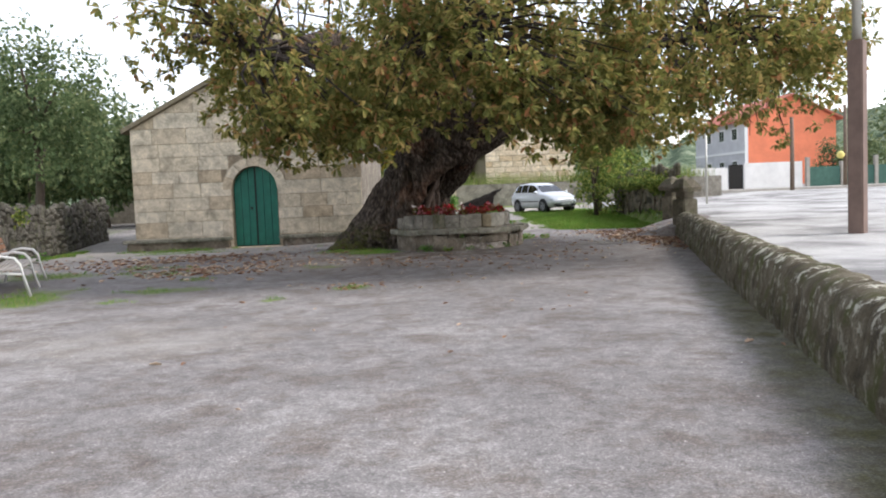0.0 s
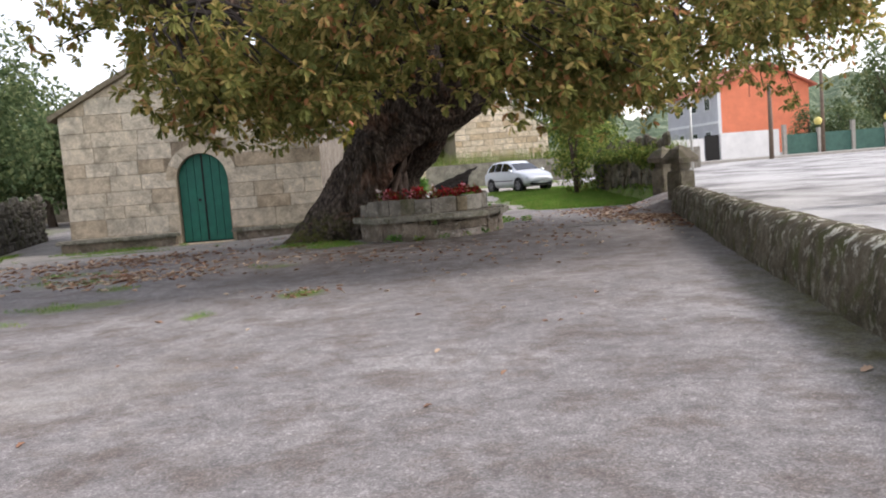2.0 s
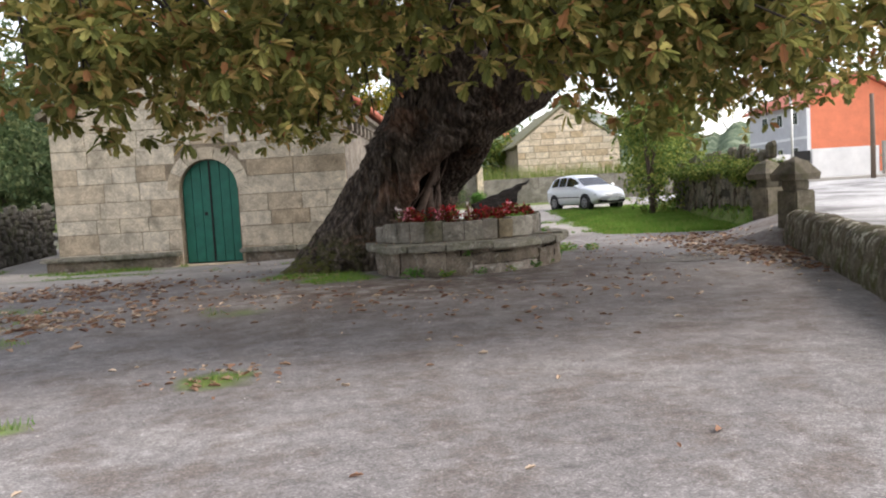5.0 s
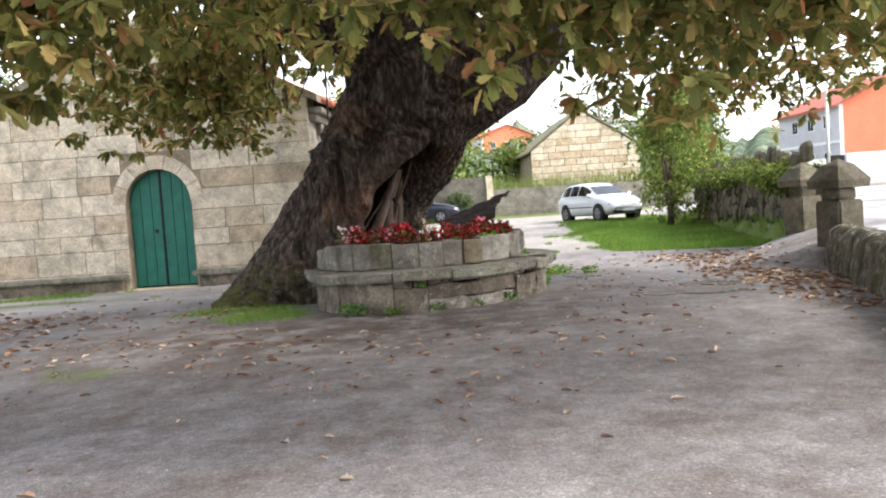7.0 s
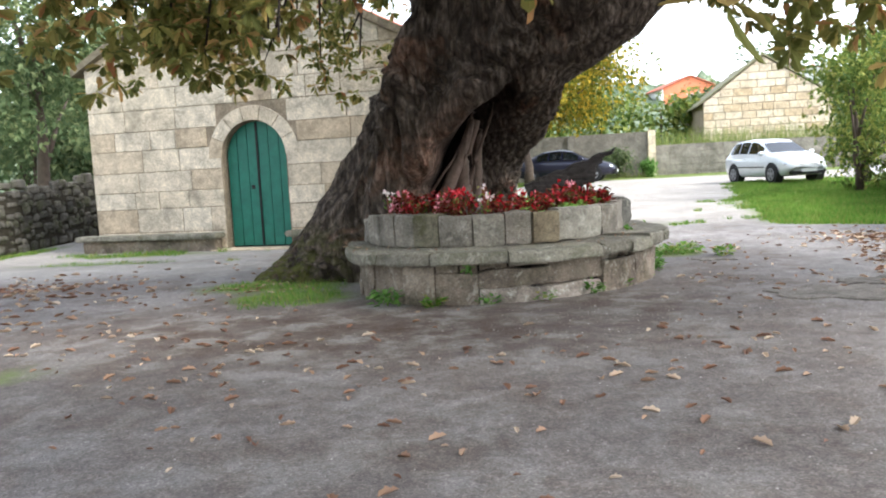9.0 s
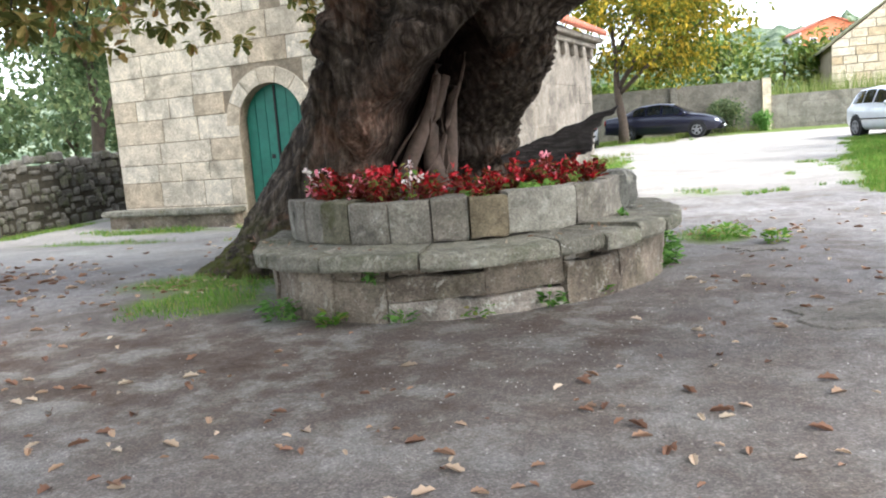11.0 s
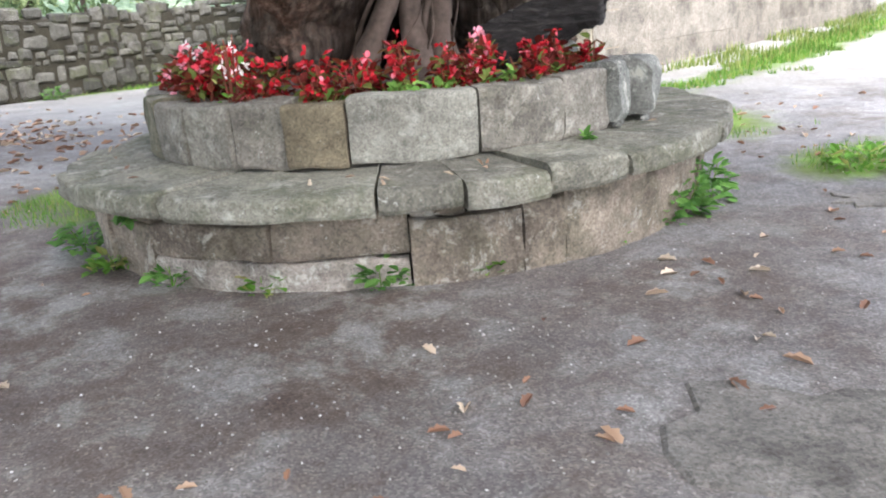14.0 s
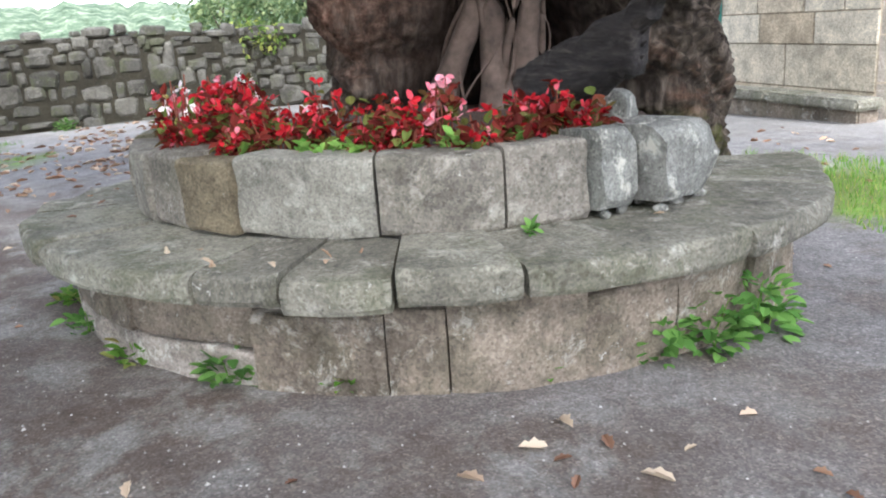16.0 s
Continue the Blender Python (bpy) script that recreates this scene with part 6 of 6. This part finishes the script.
M_PINK = leaf_mat("pink_petals", ((0.0, srgb(226, 110, 130)), (1.0, srgb(240, 176, 186))), 0.25)
flowers()


# ---- park bench on the west side ----
def park_bench():
    m = pose(-6.0, 14.8, land(-6.0, 14.8), 0, 0, 105.5)
    ob = thing("park_bench", m, "white metal framed park bench with brown wooden back slats", "bench")
    for x in (-1.5, 0.0, 1.5):
        bm = bmesh.new()
        tube(bm, [(x, -0.42, 0.0), (x, -0.34, 0.3), (x, -0.3, 0.52), (x, -0.22, 0.62), (x, -0.05, 0.655), (x, 0.12, 0.63), (x, 0.22, 0.56)], [0.024] * 7, 8)
        tube(bm, [(x, 0.3, 0.0), (x, 0.22, 0.3), (x, 0.24, 0.56), (x, 0.34, 0.86)], [0.024] * 4, 8)
        tube(bm, [(x, -0.33, 0.36), (x, 0.0, 0.4), (x, 0.22, 0.38)], [0.022] * 3, 8)
        part("frame", bm, M_BENCHMETAL, ob, "white tubular end frame", True)
    for i in range(5):
        y = -0.3 + 0.115 * i
        part("seat_slat", boxes((-1.55, 1.55, y, y + 0.095, 0.425, 0.45), bevel=0.006), M_SEATSLAT, ob)
    for i in range(3):
        z = 0.55 + 0.115 * i
        bm = boxes((-1.55, 1.55, -0.012, 0.012, 0, 0.1), bevel=0.006)
        p = part("back_slat", bm, M_BACKSLAT, ob)
        p.matrix_local = pose(0, 0.215 + 0.035 * i, z, -17)


M_BENCHMETAL = plain("white_bench_metal", srgb(206, 204, 198), 0.5, 0.1, vary=0.25, scale=9)
M_SEATSLAT = plain("pale_seat_slat", srgb(168, 160, 150), 0.7, vary=0.3)
M_BACKSLAT = plain("brown_back_slat", srgb(150, 108, 78), 0.7, vary=0.35)
park_bench()


# ---- broken concrete patch beside the planter ----
def broken_patch():
    rng = random.Random(15)
    for cx, cy, r, nm in ((5.75, 18.9, 0.55, 1), (6.3, 19.5, 0.4, 2), (5.0, 21.6, 0.22, 3)):
        bm = bmesh.new()
        ring, top = [], []
        for i in range(22):
            a = 2 * math.pi * i / 22
            k = r * (1 + 0.75 * noise.noise(Vector((math.cos(a) * 1.9 + nm * 7, math.sin(a) * 1.9, 0))) + 0.2 * rng.uniform(-1, 1))
            x, y = cx + k * math.cos(a), cy + 0.8 * k * math.sin(a)
            ring.append(bm.verts.new((x, y, land(x, y) - 0.01)))
            top.append(bm.verts.new((cx + (x - cx) * 0.95, cy + (y - cy) * 0.95, land(x, y) + 0.012)))
        for i in range(22):
            j = (i + 1) % 22
            bm.faces.new((ring[i], ring[j], top[j], top[i]))
        bm.faces.new(top)
        me = mesh_of(bm, "concrete_patch", M_PATCH)
        tagged(new("concrete_patch", me), "worn broken concrete patch set in the ground", "paving", "concrete patches", "structure")


M_PATCH = stone_mat("old_concrete", srgb(132, 126, 118), srgb(136, 130, 122), srgb(126, 120, 112), 0.4, 0.7)
broken_patch()


# ---- weeds ----
def weeds():
    rng = random.Random(16)
    for x, y, h, w, n, m in ((4.18, 20.74, 0.2, 0.12, 46, M_WEED), (4.21, 20.98, 0.25, 0.13, 56, M_WEED), (4.2, 21.24, 0.28, 0.13, 56, M_WEED), (1.6, 18.72, 0.2, 0.14, 40, M_WEED), (2.62, 18.66, 0.12, 0.1, 26, M_WEED),
                             (3.1, 18.86, 0.1, 0.1, 24, M_GRASS), (3.55, 19.2, 0.14, 0.1, 30, M_WEED), (3.86, 19.6, 0.1, 0.08, 22, M_GRASS), (4.1, 20.25, 0.12, 0.08, 24, M_GRASS), (2.1, 18.6, 0.1, 0.1, 24, M_GRASS), (4.75, 22.4, 0.16, 0.25, 60, M_GRASS), (5.2, 22.0, 0.14, 0.12, 34, M_GRASS), (-8.0, 20.2, 0.3, 0.2, 50, M_WEED), (-7.8, 18.2, 0.2, 0.16, 40, M_WEED), (-8.5, 23, 0.25, 0.2, 40, M_WEED)):
        z = land(x, y)
        ob = thing("weed_clump", pose(x, y, z), "leafy green weeds growing at the foot of the stones", "weeds", "weeds")
        v, f = [], []
        for i in range(n * 2):
            a = rng.uniform(0, 2 * math.pi)
            rr = w * rng.random() ** 0.6
            c = Vector((rr * math.cos(a), rr * math.sin(a), h * rng.random() * (1 - 0.4 * rr / w)))
            d = (Vector((math.cos(a), math.sin(a), 0.5)) + rdir(rng) * 0.6).normalized()
            leaf_into(v, f, c, d, (Vector((0, 0, 1)) + rdir(rng) * 0.4).normalized(), rng.uniform(0.055, 0.11) * (0.6 + h), BROAD)
        raw("foliage", v, f, m, ob)
        bm = bmesh.new()
        for i in range(5):
            tube(bm, [(rng.uniform(-.3, .3) * w, rng.uniform(-.3, .3) * w, -0.02), (rng.uniform(-.7, .7) * w, rng.uniform(-.7, .7) * w, h * 0.8)], [0.004, 0.002], 4)
        tagged(part("stem", bm, M_GRASS, ob), kind="stuff")
    # leaf seen growing from a joint on the seat and base
    for a, r, z in ((357, 1.52, 0.55), (270, 1.84, 0.40)):
        p = Vector((C[0] + r * math.cos(radians(a)), C[1] + r * math.sin(radians(a)), z))
        ob = thing("joint_weed", pose(p.x, p.y, p.z), "small green weed rooted in a stone joint", "weeds", "weeds")
        v, f = [], []
        for i in range(22):
            leaf_into(v, f, rdir(rng) * 0.03, (rdir(rng) + Vector((0, 0, 0.5))).normalized(), Vector((0, 0, 1)), rng.uniform(0.04, 0.08), BROAD)
        raw("foliage", v, f, M_WEED, ob)


weeds()


# ---- grass ----
def grass():
    rng = random.Random(17)
    v, f = [], []
    n = 0
    tries = 0
    while n < 85000 and tries < 900000:
        tries += 1
        k = rng.random()
        if k < 0.35:
            x, y = rng.uniform(4.5, 12), rng.uniform(24.5, 42)
        elif k < 0.75:
            x, y = rng.uniform(-9.2, 6.0), rng.uniform(11.5, 30)
        else:
            x, y = rng.uniform(-3, 3.5), rng.uniform(18, 49)
        g = zone_of(x, y)[0] + 0.55 * noise.noise(Vector((x * 1.3, y * 1.3, 0))) + 0.25 * noise.noise(Vector((x * 4, y * 4, 5)))
        if g < 0.5:
            continue
        if -7.3 < x < 0.9 and 26.6 < y < 37 or (x - C[0]) ** 2 + (y - C[1]) ** 2 < 2.9:
            continue
        n += 1
        h = rng.uniform(0.025, 0.07) * (1 + 0.8 * max(0, g - 0.6)) * (1.35 if y > 24 else 1)
        a = rng.uniform(0, 2 * math.pi)
        z = land(x, y)
        w = 0.004 + 0.005 * (y > 24.6)
        i0 = len(v)
        lx, ly = rng.uniform(-.6, .6) * h, rng.uniform(-.6, .6) * h
        v += [(x - w * math.cos(a), y - w * math.sin(a), z - 0.01), (x + w * math.cos(a), y + w * math.sin(a), z - 0.01), (x + lx, y + ly, z + h)]
        f.append((i0, i0 + 1, i0 + 2))
    tagged(raw("grass", v, f, M_GRASS), "short uneven green grass tufts on bare earth", "grass", kind="stuff")


grass()


def tall_grass():
    """Dry pale grass behind the back wall and along the chapel side."""
    rng = random.Random(18)
    v, f = [], []
    for x0, x1, y0, y1, n, h0, h1, zup in ((5.5, 24, 51.6, 56, 5200, 1.0, 2.2, 0.2), (0.75, 1.9, 27.2, 39, 4200, 0.06, 0.2, 0.0), (-0.5, 3.0, 45.0, 47.4, 1200, 0.1, 0.3, 0.0), (2.5, 6.5, 49.8, 50.8, 900, 0.15, 0.4, 0)):
        for i in range(n):
            x, y = rng.uniform(x0, x1), rng.uniform(y0, y1)
            if h0 < 0.5 and noise.noise(Vector((x * 1.2, y * 0.8, 3))) < -0.1:
                continue
            h = rng.uniform(h0, h1)
            a = rng.uniform(0, 6.28)
            w = 0.012 + 0.02 * (h > 0.9)
            z = land(x, y) - 0.02 + zup
            i0 = len(v)
            v += [(x - w * math.cos(a), y - w * math.sin(a), z), (x + w * math.cos(a), y + w * math.sin(a), z), (x + rng.uniform(-.25, .25) * h, y + rng.uniform(-.25, .25) * h, z + h)]
            f.append((i0, i0 + 1, i0 + 2))
    tagged(raw("tall_grass", v, f, M_TALL), "tall pale green grass along the walls", "grass", kind="stuff")


M_TALL = leaf_mat("tall_grass_blades", ((0.0, srgb(92, 112, 52)), (0.6, srgb(120, 136, 70)), (1.0, srgb(160, 158, 102))), 0.35)
tall_grass()


# ---- fallen leaves ----
def fallen():
    rng = random.Random(19)
    v, f = [], []
    spots = [(-4.4, 19.6, 2.6, 1.8, 620), (-1.0, 17.0, 2.4, 1.6, 170), (2.0, 16.6, 2.2, 1.2, 110), (5.2, 19.8, 1.2, 2.4, 80), (7.3, 19.4, 0.8, 3.2, 700), (-0.15, 12.7, 0.5, 0.5, 60), (-3.2, 16.4, 1.2, 1.0, 260), (2.6, 14.4, 2.4, 1.8, 60), (1.0, 10.0, 3.4, 4.0, 26), (7.6, 23.6, 1.0, 1.2, 200), (-0.4, 20.0, 0.9, 0.8, 90), (5.0, 23.2, 0.9, 0.9, 50), (1.0, 24.0, 3.0, 2.0, 120), (4.5, 16.8, 1.0, 1.0, 50)]
    for cx, cy, rx, ry, n in spots:
        for i in range(n):
            x, y = rng.gauss(cx, rx * 0.6), rng.gauss(cy, ry * 0.6)
            if x > wall_x(y) - 0.05 and y < 20.5 or (x - C[0]) ** 2 + (y - C[1]) ** 2 < 3.9 or y > 26.2:
                continue
            a = rng.uniform(0, 6.28)
            d = Vector((math.cos(a), math.sin(a), rng.uniform(-0.03, 0.16))).normalized()
            up = (Vector((0, 0, 1)) + rdir(rng) * 0.28).normalized()
            leaf_into(v, f, Vector((x, y, land(x, y) + 0.012)), d, up, rng.choice((0.045, 0.06, 0.075, 0.1)) * (1.5 if x < -1.5 or x > 6.6 else 1.0), LEAF, 0.35)
    for i in range(26):
        a = radians(rng.uniform(200, 385))
        r = rng.uniform(1.52, 1.8)
        leaf_into(v, f, Vector((C[0] + r * math.cos(a), C[1] + r * math.sin(a), 0.572)), rdir(rng).normalized(), Vector((0, 0, 1)), 0.05, LEAF, 0.2)
    tagged(raw("fallen_leaves", v, f, M_FALLEN), "dry brown fallen oak leaves scattered on the ground", "leaves", kind="stuff")


fallen()


# ---- pebbles ----
def pebbles():
    rng = random.Random(20)
    v, f = [], []
    for i in range(4200):
        x, y = rng.uniform(-4, 8), rng.uniform(2.0, 24)
        if rng.random() < 0.35:
            x, y = rng.gauss(4.2, 1.3), rng.gauss(18.6, 1.4)
        if x > wall_x(y) - 0.1 or (x - C[0]) ** 2 + (y - C[1]) ** 2 < 3.6:
            continue
        r = rng.uniform(0.003, 0.007) * (1.5 if rng.random() < 0.06 else 1)
        z = land(x, y)
        i0 = len(v)
        for k in range(4):
            a = math.pi / 2 * k + rng.uniform(-.4, .4)
            v.append((x + r * math.cos(a) * 1.2, y + r * math.sin(a), z))
        v.append((x, y, z + r * 0.9))
        f += [(i0 + k, i0 + (k + 1) % 4, i0 + 4) for k in range(4)]
    tagged(raw("pebbles", v, f, M_PEBBLE), "small pale pebbles loose on the worn ground", "pebbles", kind="stuff")


def pebble_mat():
    m = Mat("pale_pebbles", 0.85)
    m.colour(m.ramp(m.island(), (0.0, srgb(100, 95, 90)), (0.7, srgb(146, 140, 132)), (1.0, srgb(196, 190, 182))))
    return m.m


M_PEBBLE = pebble_mat()
pebbles()
